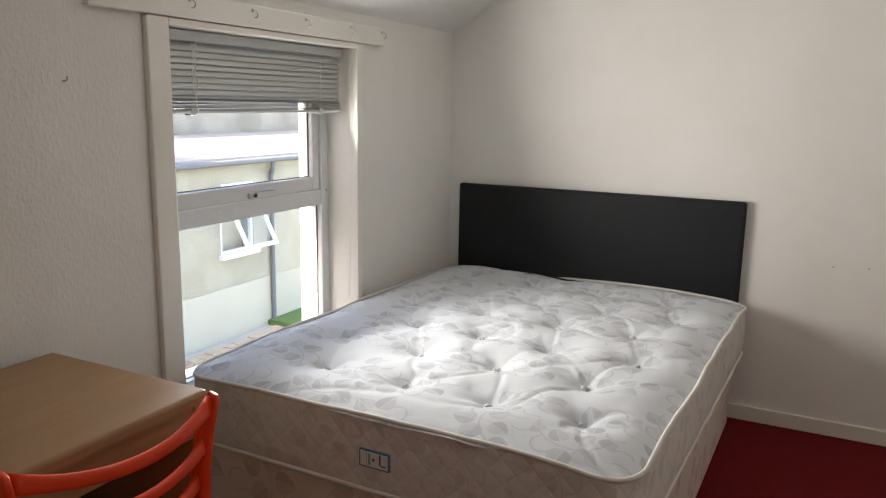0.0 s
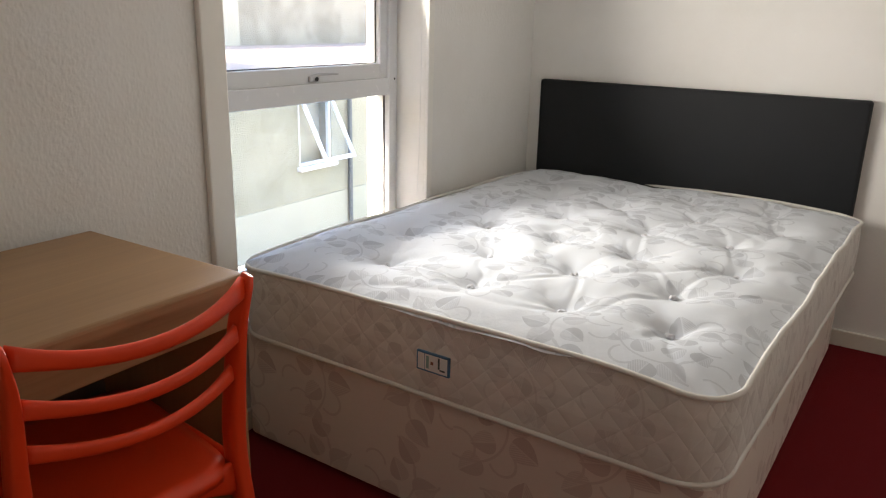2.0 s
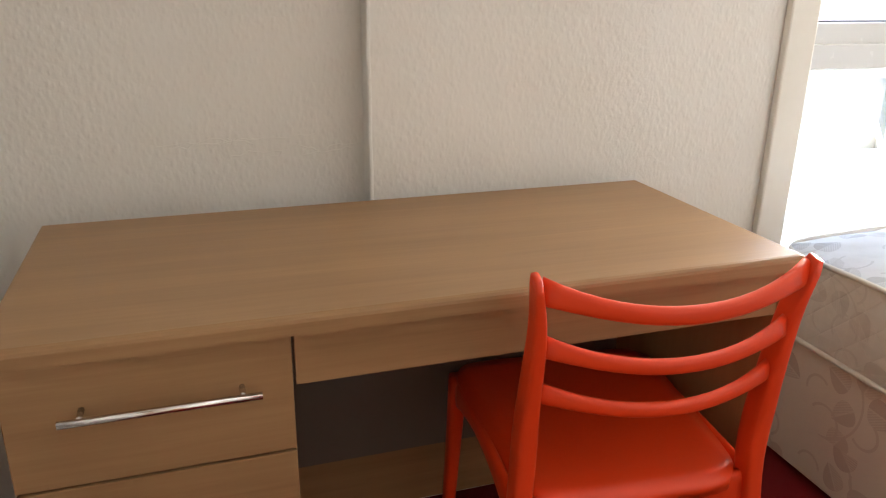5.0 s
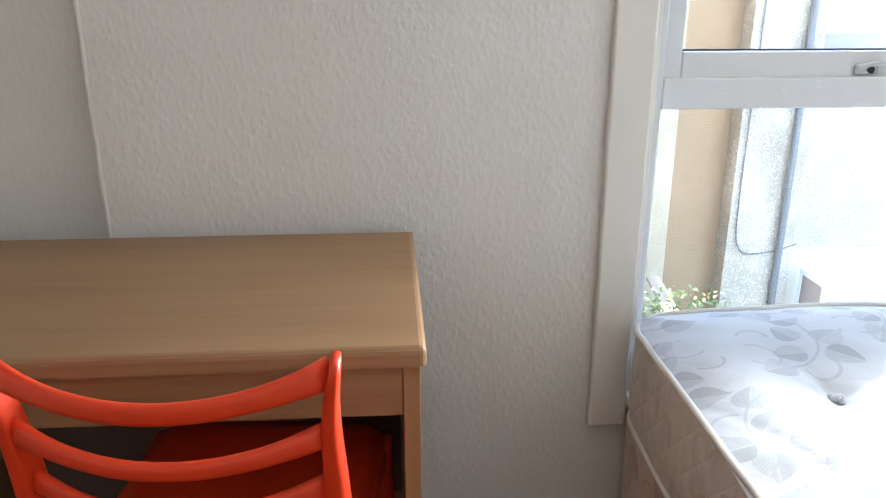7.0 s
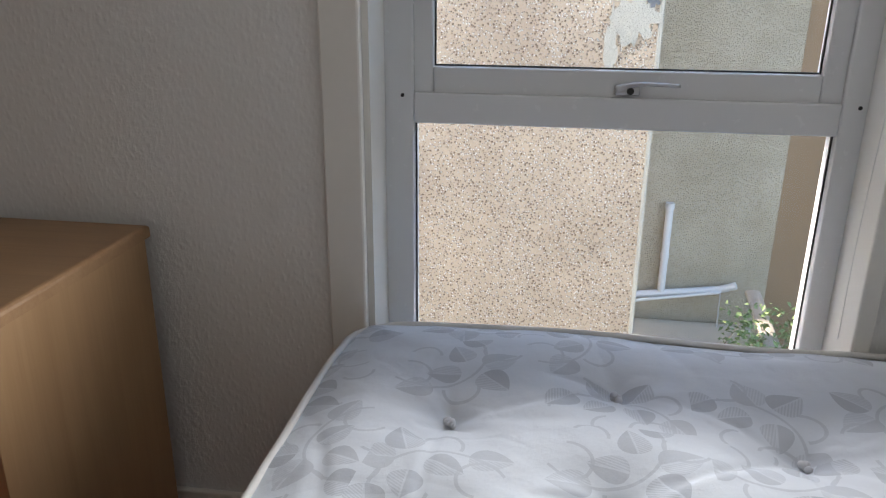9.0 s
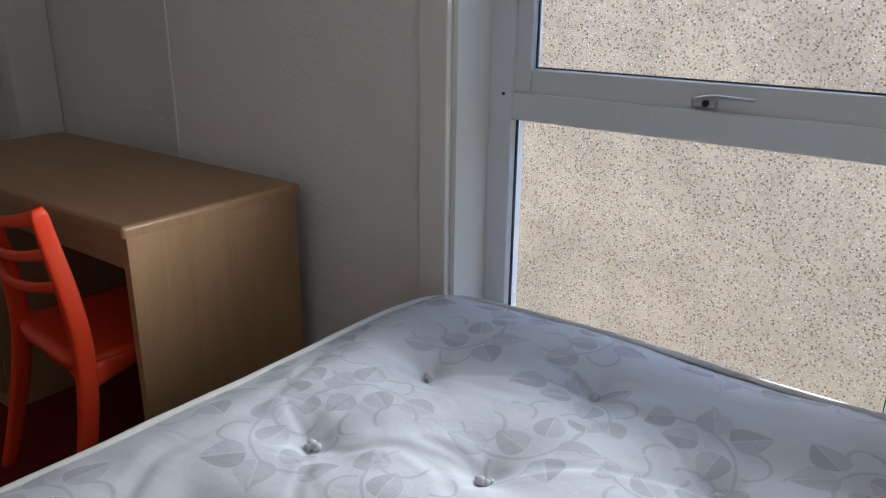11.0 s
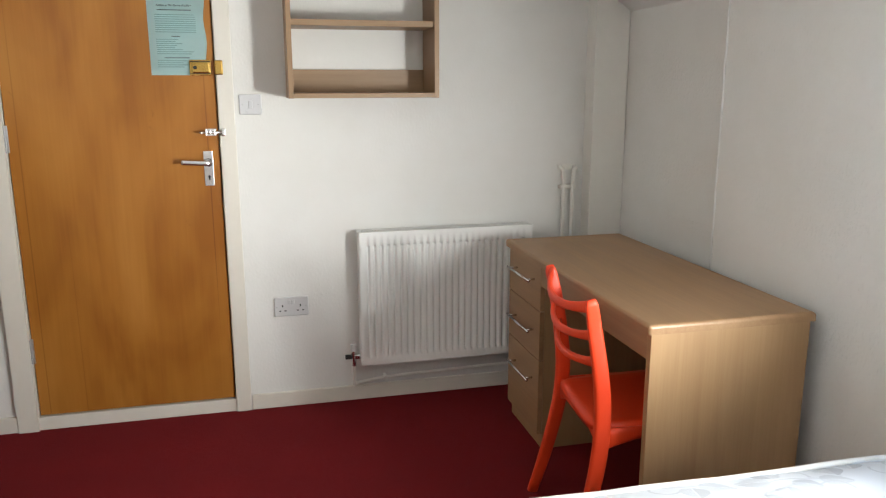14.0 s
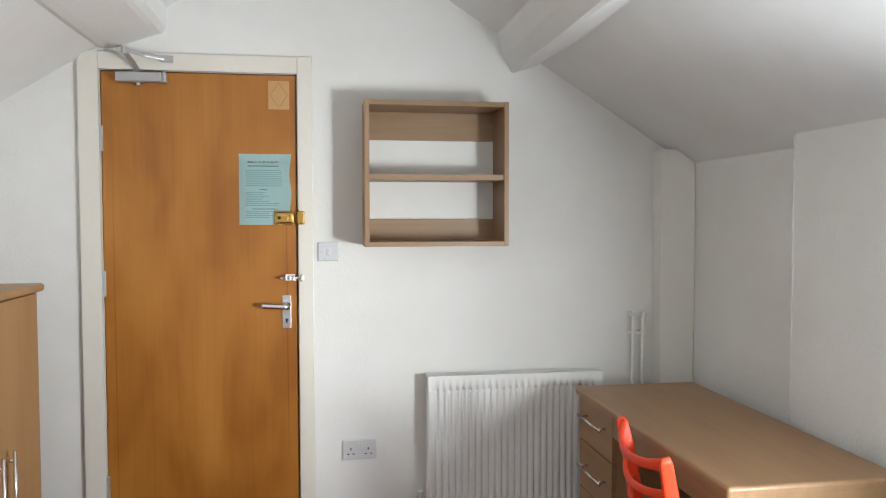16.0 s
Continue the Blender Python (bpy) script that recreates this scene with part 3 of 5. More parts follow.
    me = bpy.data.meshes.new_from_object(tmp.evaluated_get(bpy.context.evaluated_depsgraph_get()))
    bpy.data.objects.remove(tmp)
    me.transform(pose(1.766, 0.0062, 1.630, 90, 0, 180))
    me.materials.clear()
    me.materials.append(INK)
    head = new("heading", me)
    head.parent, head.matrix_parent_inverse = note, note.matrix_basis.inverted()
    rng = random.Random(4)
    rows = [(1.617, 0.12, INK)] + [(1.600 - 0.0078 * k, 0.145, INK_SOFT) for k in range(9)] + [(1.522, 0.03, INK)] + [(1.511 - 0.0075 * k, 0.06 + 0.08 * rng.random(), INK_SOFT) for k in range(8)] + [(1.444, 0.09, INK)] + [(1.433 - 0.0075 * k, 0.08 + 0.05 * rng.random(), INK_SOFT) for k in range(4)]
    for z, w, mat in rows:
        x1 = 1.766 + w / 2 if mat is INK else 1.836
        part("text_line", cube(x1 - w, x1, 0.0046, 0.0062, z - 0.0016, z + 0.0016), mat, note)
    st = thing("sticker", "faded square sticker near the top of the door", "sticker", (1.69, 0.003, 1.85))
    part("sheet", cube(1.660, 1.743, 0.0022, 0.0032, 1.846, 1.960), TAPE, st)
    b = bmesh.new()
    for p, q in (((1.7015, 1.953), (1.736, 1.903)), ((1.736, 1.903), (1.7015, 1.853)), ((1.7015, 1.853), (1.667, 1.903)), ((1.667, 1.903), (1.7015, 1.953))):
        sweep([(p[0], 0.0034, p[1]), (q[0], 0.0034, q[1])], (0.0008, 0.0003), (0, 0, 1), b, 4)
    part("diamond_outline", b, BROWN, st)


build_door()


# ---- window ----
FX = -0.13     # inner face of the frame


def build_window():
    win = thing("window_1", "white plastic window with an opening top sash", "window", (-0.16, 2.375, WINB), "", "structure")
    x0, x1 = FX - 0.065, FX
    y0, y1, z0, z1 = 1.892, 2.858, 0.37, 1.555
    for n, b in (("frame_stile", (x0, x1, y0, 1.957, z0, z1)), ("frame_stile", (x0, x1, 2.790, y1, z0, z1)), ("frame_rail", (x0, x1, 1.957, 2.790, z0, 0.43)), ("frame_rail", (x0, x1, 1.957, 2.790, 1.49, z1)), ("transom", (x0, x1, 1.957, 2.790, 0.935, 0.998))):
        part(n, cube(*b, bevel=0.004), UPVC, win)
    for y, z in ((1.934, 0.992), (2.822, 0.992)):
        part("screw_cover", disc(bmesh.new(), (FX, y, z), (1, 0, 0), 0.004, 0.001), DARK, win)
    # lower fixed pane with its gasket
    b = bmesh.new()
    for q in ((1.957, 1.960, 0.43, 0.935), (2.787, 2.790, 0.43, 0.935), (1.960, 2.787, 0.43, 0.433), (1.960, 2.787, 0.932, 0.935)):
        box(b, FX - 0.027, FX - 0.022, *q)
    part("gasket", b, GASKET, win)
    p = part("pane", cube(FX - 0.036, FX - 0.026, 1.958, 2.789, 0.431, 0.934), GLASS, win)
    p.visible_shadow = False
    # opening sash
    sx0, sx1 = FX - 0.060, FX - 0.013
    b = bmesh.new()
    for q in ((1.945, 1.996, 0.992, 1.50), (2.751, 2.802, 0.992, 1.50), (1.996, 2.751, 0.992, 1.050), (1.996, 2.751, 1.45, 1.50)):
        box(b, sx0, sx1, *q, bevel=0.004)
    sash = part("sash", b, UPVC, win)
    b = bmesh.new()
    for q in ((1.996, 1.999, 1.050, 1.45), (2.748, 2.751, 1.050, 1.45), (1.999, 2.748, 1.050, 1.053), (1.999, 2.748, 1.447, 1.45)):
        box(b, FX - 0.037, FX - 0.032, *q)
    part("gasket", b, GASKET, sash)
    p = part("pane", cube(FX - 0.046, FX - 0.036, 1.997, 2.750, 1.051, 1.449), GLASS, sash)
    p.visible_shadow = False
    b = sweep(bend([(sx1 + 0.006, 2.365, 1.013), (sx1 + 0.008, 2.385, 1.020), (sx1 + 0.016, 2.405, 1.026), (sx1 + 0.024, 2.44, 1.027), (sx1 + 0.024, 2.485, 1.026)]), [(0.006, 0.009 - 0.0004 * k) for k in range(12)] + [(0.005, 0.0045 - 0.0001 * k) for k in range(13)], (1, 0, 0))
    box(b, sx1, sx1 + 0.011, 2.362, 2.412, 1.002, 1.023, bevel=0.0052, segs=4)
    h = part("window_handle", b, STEEL, sash, "silver lever handle with a key lock", True)
    part("key_lock", disc(bmesh.new(), (sx1 + 0.012, 2.392, 1.012), (1, 0, 0), 0.007, 0.004), DARK, h)
    # sills and the trim round the opening
    part("window_sill", cube(FX, 0.030, WIN0, WIN1, WINB, WINB + 0.028, bevel=0.004), GLOSS, win)
    part("outer_sill", cube(-0.36, FX - 0.066, WIN0 - 0.02, WIN1 + 0.02, WINB - 0.02, WINB + 0.035, bevel=0.005), GLOSS, win)
    part("head_lining", cube(FX + 0.001, 0.0, WIN0 + 0.001, WIN1 - 0.001, WINT - 0.016, WINT), GLOSS, win)
    part("jamb_lining", cube(FX + 0.001, 0.0, WIN0, WIN0 + 0.012, WINB + 0.029, WINT - 0.017), GLOSS, win)
    part("jamb_lining", cube(FX + 0.001, 0.0, WIN1 - 0.030, WIN1, WINB + 0.029, WINT - 0.017), GLOSS, win)
    part("architrave", cube(0.0, 0.020, 1.805, 1.884, 0.286, 1.567, bevel=0.005), GLOSS, win)
    part("architrave", cube(0.0, 0.016, 2.833, 2.868, 0.286, 1.567, bevel=0.004), GLOSS, win)
    part("architrave", cube(0.0, 0.018, 1.885, 2.832, 1.548, 1.567, bevel=0.003), GLOSS, win)


build_window()

batten = thing("curtain_batten", "white painted board with cup hooks above the window", "board", (0.01, 2.3, 1.57))
part("board", cube(0.0, 0.022, 1.625, 3.025, 1.570, 1.640, bevel=0.004), GLOSS, batten)
for y in (1.96, 2.225, 2.50, 2.777, 3.004):
    b = tube(bend([(0.022, y, 1.622), (0.034, y, 1.622), (0.044, y, 1.612), (0.040, y, 1.600), (0.030, y, 1.600)]), 0.0022, n=8)
    disc(b, (0.022, y, 1.622), (1, 0, 0), 0.006, 0.003)
    part("hook", b, CHROME, batten)


def build_blind():
    bl = thing("venetian_blind", "grey aluminium venetian blind half drawn up in the window", "blind", (-0.06, 2.35, 1.54))
    y0, y1 = 1.903, 2.815
    part("head_rail", cube(-0.075, -0.045, y0, y1, 1.515, 1.545, bevel=0.002), SLAT, bl)
    for k in range(9):
        z = 1.500 - 0.0185 * k
        tip = radians(68 + 3 * math.sin(k * 1.7))
        pts = []
        for u in np.linspace(-0.0125, 0.0125, 5):
            pts.append((-0.060 + u * math.cos(tip), z - u * math.sin(tip) + 0.0022 * (1 - (u / 0.0125) ** 2)))
        out = pts + [(x + 0.0004, zz + 0.0005) for x, zz in reversed(pts)]
        part("slat", prism(out, "y", y0 + 0.002, y1 - 0.002), SLAT, bl)
    rng = random.Random(2)
    for k in range(9):
        z = 1.314 + 0.0042 * k
        dz = rng.uniform(-0.002, 0.002)
        out = [(-0.0725, z), (-0.060, z + 0.0025), (-0.0475, z), (-0.0475, z + 0.0005), (-0.060, z + 0.003), (-0.0725, z + 0.0005)]
        b = prism(out, "y", y0 + rng.uniform(0, 0.004), y1 - rng.uniform(0, 0.004))
        bmesh.ops.rotate(b, verts=b.verts, cent=(-0.06, 2.35, z), matrix=Matrix.Rotation(dz * 1.5, 3, "X"))
        part("slat", b, SLAT, bl)
    part("bottom_rail", cube(-0.073, -0.047, y0, y1, 1.304, 1.313, bevel=0.003), SLAT, bl)
    for y in (2.03, 2.68):
        b = bmesh.new()
        for x in (-0.0735, -0.0465):
            tube([(x, y, 1.515), (x, y, 1.312)], 0.0008, b, 6)
        part("ladder_cord", b, CORD, bl)
        part("cord_clip", cube(-0.075, -0.045, y - 0.012, y + 0.012, 1.298, 1.322, bevel=0.003), STEEL, bl)
    rng = random.Random(7)
    pts = [(-0.040 + rng.uniform(-0.002, 0.002), 2.04 + 0.004 * math.sin(k), 1.515 - 0.016 * k) for k in range(14)]
    part("pull_cord", tube(bend(pts, 2), 0.0013, n=6), CORD, bl)
    part("pull_cord", tube(bend([(-0.02, 2.822, 1.50), (-0.012, 2.826, 1.2), (-0.008, 2.815, 0.8), (-0.02, 2.820, 0.56)]), 0.0008, n=6), CORD, bl)


build_blind()
nail = tagged(part("nail", tube(bend([(0.0, 1.554, 1.385), (0.015, 1.554, 1.386), (0.02, 1.554, 1.396)], 3), 0.0022, n=6), STEEL), "bent nail in the white wall", "nail")
for x, z in ((1.745, 0.720), (1.872, 0.725)):
    b = disc(bmesh.new(), (x, NORTH, z), (0, -1, 0), 0.0045, 0.002, 10)
    tagged(part("wall_plug", b, STEEL), "small grey screw plug in the white wall", "wall plug", "plugs in the wall")


# ---- desk ----
def build_desk():
    d = thing("desk", "beech laminate desk with a three-drawer pedestal", "desk", (0.30, 0.86, 0))
    X0, X1, Y0, Y1, T = 0.046, 0.545, 0.284, 1.438, 0.74
    b = cube(X0, X1, Y0, Y1, T - 0.026, T)
    es = [e for e in b.edges if all(abs(v.co.z - T) < 1e-4 for v in e.verts)]
    es += [e for e in b.edges if all(abs(v.co.x - X1) < 1e-4 for v in e.verts) and abs(e.verts[0].co.z - e.verts[1].co.z) > 0.01]
    bmesh.ops.bevel(b, geom=es, offset=0.009, segments=3, affect="EDGES", profile=0.5)
    part("desktop", b, DESK_Y, d)
    part("side_panel", cube(X0 + 0.008, X1 - 0.012, Y1 - 0.030, Y1 - 0.008, 0.0, T - 0.027, bevel=0.0015), DESK_Z, d)
    part("front_rail", cube(X1 - 0.034, X1 - 0.016, 0.642, Y1 - 0.031, 0.636, T - 0.027, bevel=0.001), DESK_Y, d)
    part("back_rail", cube(X0 + 0.010, X0 + 0.028, 0.642, Y1 - 0.031, 0.05, 0.20, bevel=0.001), DESK_Y, d)
    # added dark sheet: paints the shade on the wall behind the knee space
    part("shade_panel", cube(X0 + 0.029, X0 + 0.035, 0.642, Y1 - 0.031, 0.19, T - 0.028), KNEE_SHADE, d, "dull grey-brown added panel standing in for shade behind the knee space")
    ped = part("pedestal", cube(X0 + 0.008, X1 - 0.035, Y0 + 0.014, 0.640, 0.0, T - 0.027, bevel=0.001), DESK_Z, d)
    for z0, z1, zh in ((0.540, 0.710, 0.645), (0.352, 0.536, 0.452), (0.060, 0.348, 0.262)):
        dr = part("drawer_front", cube(X1 - 0.034, X1 - 0.016, Y0 + 0.013, 0.638, z0, z1, bevel=0.0015), DESK_Y, d)
        b = tube([(X1 + 0.014, 0.362, zh), (X1 + 0.014, 0.596, zh)], 0.005)
        for y in (0.385, 0.573):
            tube([(X1 - 0.016, y, zh), (X1 + 0.014, y, zh)], 0.004, b)
        part("handle", b, CHROME, dr, "satin steel bar handle", True)
    part("plinth", cube(X1 - 0.045, X1 - 0.036, Y0 + 0.015, 0.637, 0.0, 0.058), DESK_Y, d)


build_desk()


# ---- chair ----
def build_chair():
    c = thing("chair", "orange-red moulded plastic ladder-back chair tucked under the desk", "chair", (0.40, 1.12, 0))
    place = pose(0.633, 1.1355, 0, 0, 0, -6) @ Matrix.Diagonal((1, 1, 1.014, 1))
    W = 0.188                                  # half the distance between the back posts

    def add(name, b):
        b.transform(place)
        part(name, b, ORANGE, c, smooth=True)

    for s in (-1, 1):
        y = W * s
        pts = bend([(0.040, y + 0.030 * s, 0.0), (0.004, y + 0.020 * s, 0.13), (-0.034, y + 0.008 * s, 0.31), (-0.044, y, 0.44), (-0.034, y, 0.56), (-0.012, y, 0.69), (0.006, y + 0.012 * s, 0.777)], 5)
        n = len(pts) - 1
        sizes = [(0.0105 + 0.005 * min(1, i / (n * 0.4)) - (0.010 * max(0, i / n - 0.6) / 0.4), 0.017 + 0.006 * math.sin(math.pi * i / n) - (0.005 if i == n else 0)) for i in range(n + 1)]
        add("back_post", sweep(pts, sizes, (0, 1, 0), n=16, power=4.0))
    us = np.linspace(-1, 1, 17)
    for z, h, x, dip in ((0.757, 0.0145, 0.000, 0.030), (0.675, 0.0125, -0.012, 0.026), (0.597, 0.0122, -0.028, 0.022)):
        pts = [(x + 0.046 * (1 - u * u), u * (W - 0.004 + (0.010 if z > 0.7 else 0.004 if z > 0.62 else 0)), z - dip * (1 - u * u)) for u in us]
        add("back_slat", sweep(pts, [(0.0075, h * (0.86 + 0.45 * abs(u) ** 4)) for u in us], (1, 0, 0), n=14))
    # seat: a dished slab with rounded corners
    b = bmesh.new()
    n = 14
    top, low = [], []
    for i in range(n + 1):
        for lst, off in ((top, 0.0), (low, -0.022)):
            row = []
            for j in range(n + 1):
                u, v = 2 * i / n - 1, 2 * j / n - 1
                k = 0.90 + 0.10 * (1 - (abs(u * v)) ** 6)
                x = -0.237 - u * 0.219 * k
                y = v * (0.192 + 0.014 * u) * k
                z = 0.420 - 0.012 * (1 - u * u) * (1 - v * v) + 0.004 * u - (0.006 if max(abs(u), abs(v)) > 0.99 else 0) + off
                row.append(b.verts.new((x, y, z)))
            lst.append(row)
    for i in range(n):
        for j in range(n):
            b.faces.new((top[i][j], top[i + 1][j], top[i + 1][j + 1], top[i][j + 1]))
            b.faces.new((low[i][j], low[i][j + 1], low[i + 1][j + 1], low[i + 1][j]))
    rim = [(i, 0) for i in range(n)] + [(n, j) for j in range(n)] + [(i, n) for i in range(n, 0, -1)] + [(0, j) for j in range(n, 0, -1)]
    for (i, j), (p, q) in zip(rim, rim[1:] + rim[:1]):
        b.faces.new((top[i][j], low[i][j], low[p][q], top[p][q]))
    add("seat", b)
    ts = np.linspace(0, 1, 13)
    for s in (-1, 1):
        y = (W + 0.006) * s
        pts = bend([(-0.452, y + 0.012 * s, 0.0), (-0.432, y + 0.006 * s, 0.2), (-0.416, y, 0.408)], 5)
        add("front_leg", sweep(pts, [(0.011 + 0.006 * i / 10, 0.013 + 0.008 * i / 10) for i in range(len(pts))], (0, 1, 0), n=12))
        pts = [(-0.416 + 0.372 * t, y, 0.378 + 0.020 * math.sin(math.pi * t)) for t in ts]
        add("apron", sweep(pts, [(0.009, 0.032 - 0.018 * math.sin(math.pi * t)) for t in ts], (0, 1, 0), n=12))
    for x in (-0.416, -0.042):
        pts = [(x, W * (2 * t - 1), 0.374 + 0.024 * math.sin(math.pi * t)) for t in ts]
        add("apron", sweep(pts, [(0.009, 0.036 - 0.022 * math.sin(math.pi * t)) for t in ts], (1, 0, 0), n=12))


build_chair()

# ---- bed ----
BED = pose(0.712, 2.758, 0, 0, 0, -1.3)
BW, BL = 0.680, 0.904
TOPZ = 0.545
SEAM = 0.338
CORNER = 0.10


def flare(bm):
    """The old mattress spreads a little towards its head on the open side; then into place."""
    for v in bm.verts:
        v.co.x += 0.030 * max(0.0, v.co.x / BW) * (0.5 + 0.5 * v.co.y / BL)
    bm.transform(BED)


def rim_z(x, y):
    """The height of the top piping: it sinks a little towards the corners."""
    c = max(0.0, 1 - math.hypot(BW - abs(x), BL - abs(y)) / 0.34)
    return TOPZ - 0.018 * c * c + 0.006 * noise.noise(Vector((x * 3, y * 3, 9)))



def tufts():
    rng = random.Random(11)
    out = []
    for r in range(7):
        y = -0.640 + 0.262 * r
        xs = (-0.345, -0.072, 0.20, 0.47) if r % 2 == 0 else (-0.48, -0.145, 0.115, 0.385)
        out += [(x + 0.02 + rng.uniform(-0.015, 0.015), y - 0.02 + rng.uniform(-0.012, 0.012)) for x in xs]
    return out


TUFTS = tufts()


def folds():
    """Creases that run from button to button."""
    rng = random.Random(21)
    out = []
    for i, a in enumerate(TUFTS):
        near = sorted(TUFTS[i + 1:], key=lambda p: math.dist(a, p))[:3]
        for q in near:
            if math.dist(a, q) < 0.36 and rng.random() < 0.75:
                out.append((a, q, rng.uniform(0.002, 0.006), rng.uniform(-0.03, 0.03)))
        ang = rng.uniform(0, 6.3)
        for k in range(3):
            t = ang + k * 2.1 + rng.uniform(-0.5, 0.5)
            l = rng.uniform(0.06, 0.14)
            out.append((a, (a[0] + l * math.cos(t), a[1] + l * math.sin(t)), rng.uniform(0.003, 0.006), rng.uniform(-0.02, 0.02)))
    return out


FOLDS = folds()


def mattress_z(x, y):
    ex, ey = 1 - abs(x) / BW, 1 - abs(y) / BL
    u = min(1.0, min(ex * BW, ey * BL) / 0.15)
    z = rim_z(x, y) + 0.030 * (1 - (1 - u) ** 2)
    for tx, ty in TUFTS:
        dx, dy = x - tx, y - ty
        r2 = dx * dx + dy * dy
        if r2 < 0.06:
            r = math.sqrt(r2)
            z -= 0.020 * math.exp(-r2 / 0.0014) + 0.020 * math.exp(-r2 / 0.010)
            a = math.atan2(dy, dx)
            z -= 0.0035 * math.exp(-((r - 0.07) / 0.045) ** 2) * (0.5 + 0.5 * math.sin(5 * a + tx * 31 + ty * 17))
    z += 0.006 * noise.noise(Vector((x * 6, y * 6, 0.3))) + 0.003 * noise.noise(Vector((x * 17, y * 13, 1.7)))
    for (ax, ay), (bx, by), depth, bow in FOLDS:
        dx, dy = bx - ax, by - ay
        l2 = dx * dx + dy * dy
        t = ((x - ax) * dx + (y - ay) * dy) / l2
        if 0 < t < 1:
            d = ((x - ax) * dy - (y - ay) * dx) / math.sqrt(l2) - bow * 4 * t * (1 - t)
            if abs(d) < 0.04:
                z -= 0.6 * depth * (1 - (2 * t - 1) ** 4) * (math.exp(-(d / 0.008) ** 2) - 0.45 * math.exp(-((d - 0.015) / 0.011) ** 2))
    wr = noise.noise(Vector((x * 3.1, y * 3.3, 5.0)))
    z -= 0.004 * max(0.0, 1 - abs(wr) * 14) * (1 if (x > -0.2) else 0.4)
    return z


def rounded_outline(w, l, r, n=8):
    out = []
    for cx, cy, a0 in ((w - r, l - r, 0), (-w + r, l - r, 90), (-w + r, -l + r, 180), (w - r, -l + r, 270)):
        for k in range(n + 1):
            a = radians(a0 + 90 * k / n)
            out.append((cx + r * math.cos(a), cy + r * math.sin(a)))
    return out


def densify(loop, step):
    out = []
    for (x0, y0), (x1, y1) in zip(loop, loop[1:] + loop[:1]):
        n = max(1, int(math.hypot(x1 - x0, y1 - y0) / step))
        out += [(x0 + (x1 - x0) * k / n, y0 + (y1 - y0) * k / n) for k in range(n)]
    return out


def wob(x, y, k):
    return 0.006 * noise.noise(Vector((x * 4, y * 4, k))) + 0.010 * noise.noise(Vector((x * 1.6, y * 1.6, k + 3)))


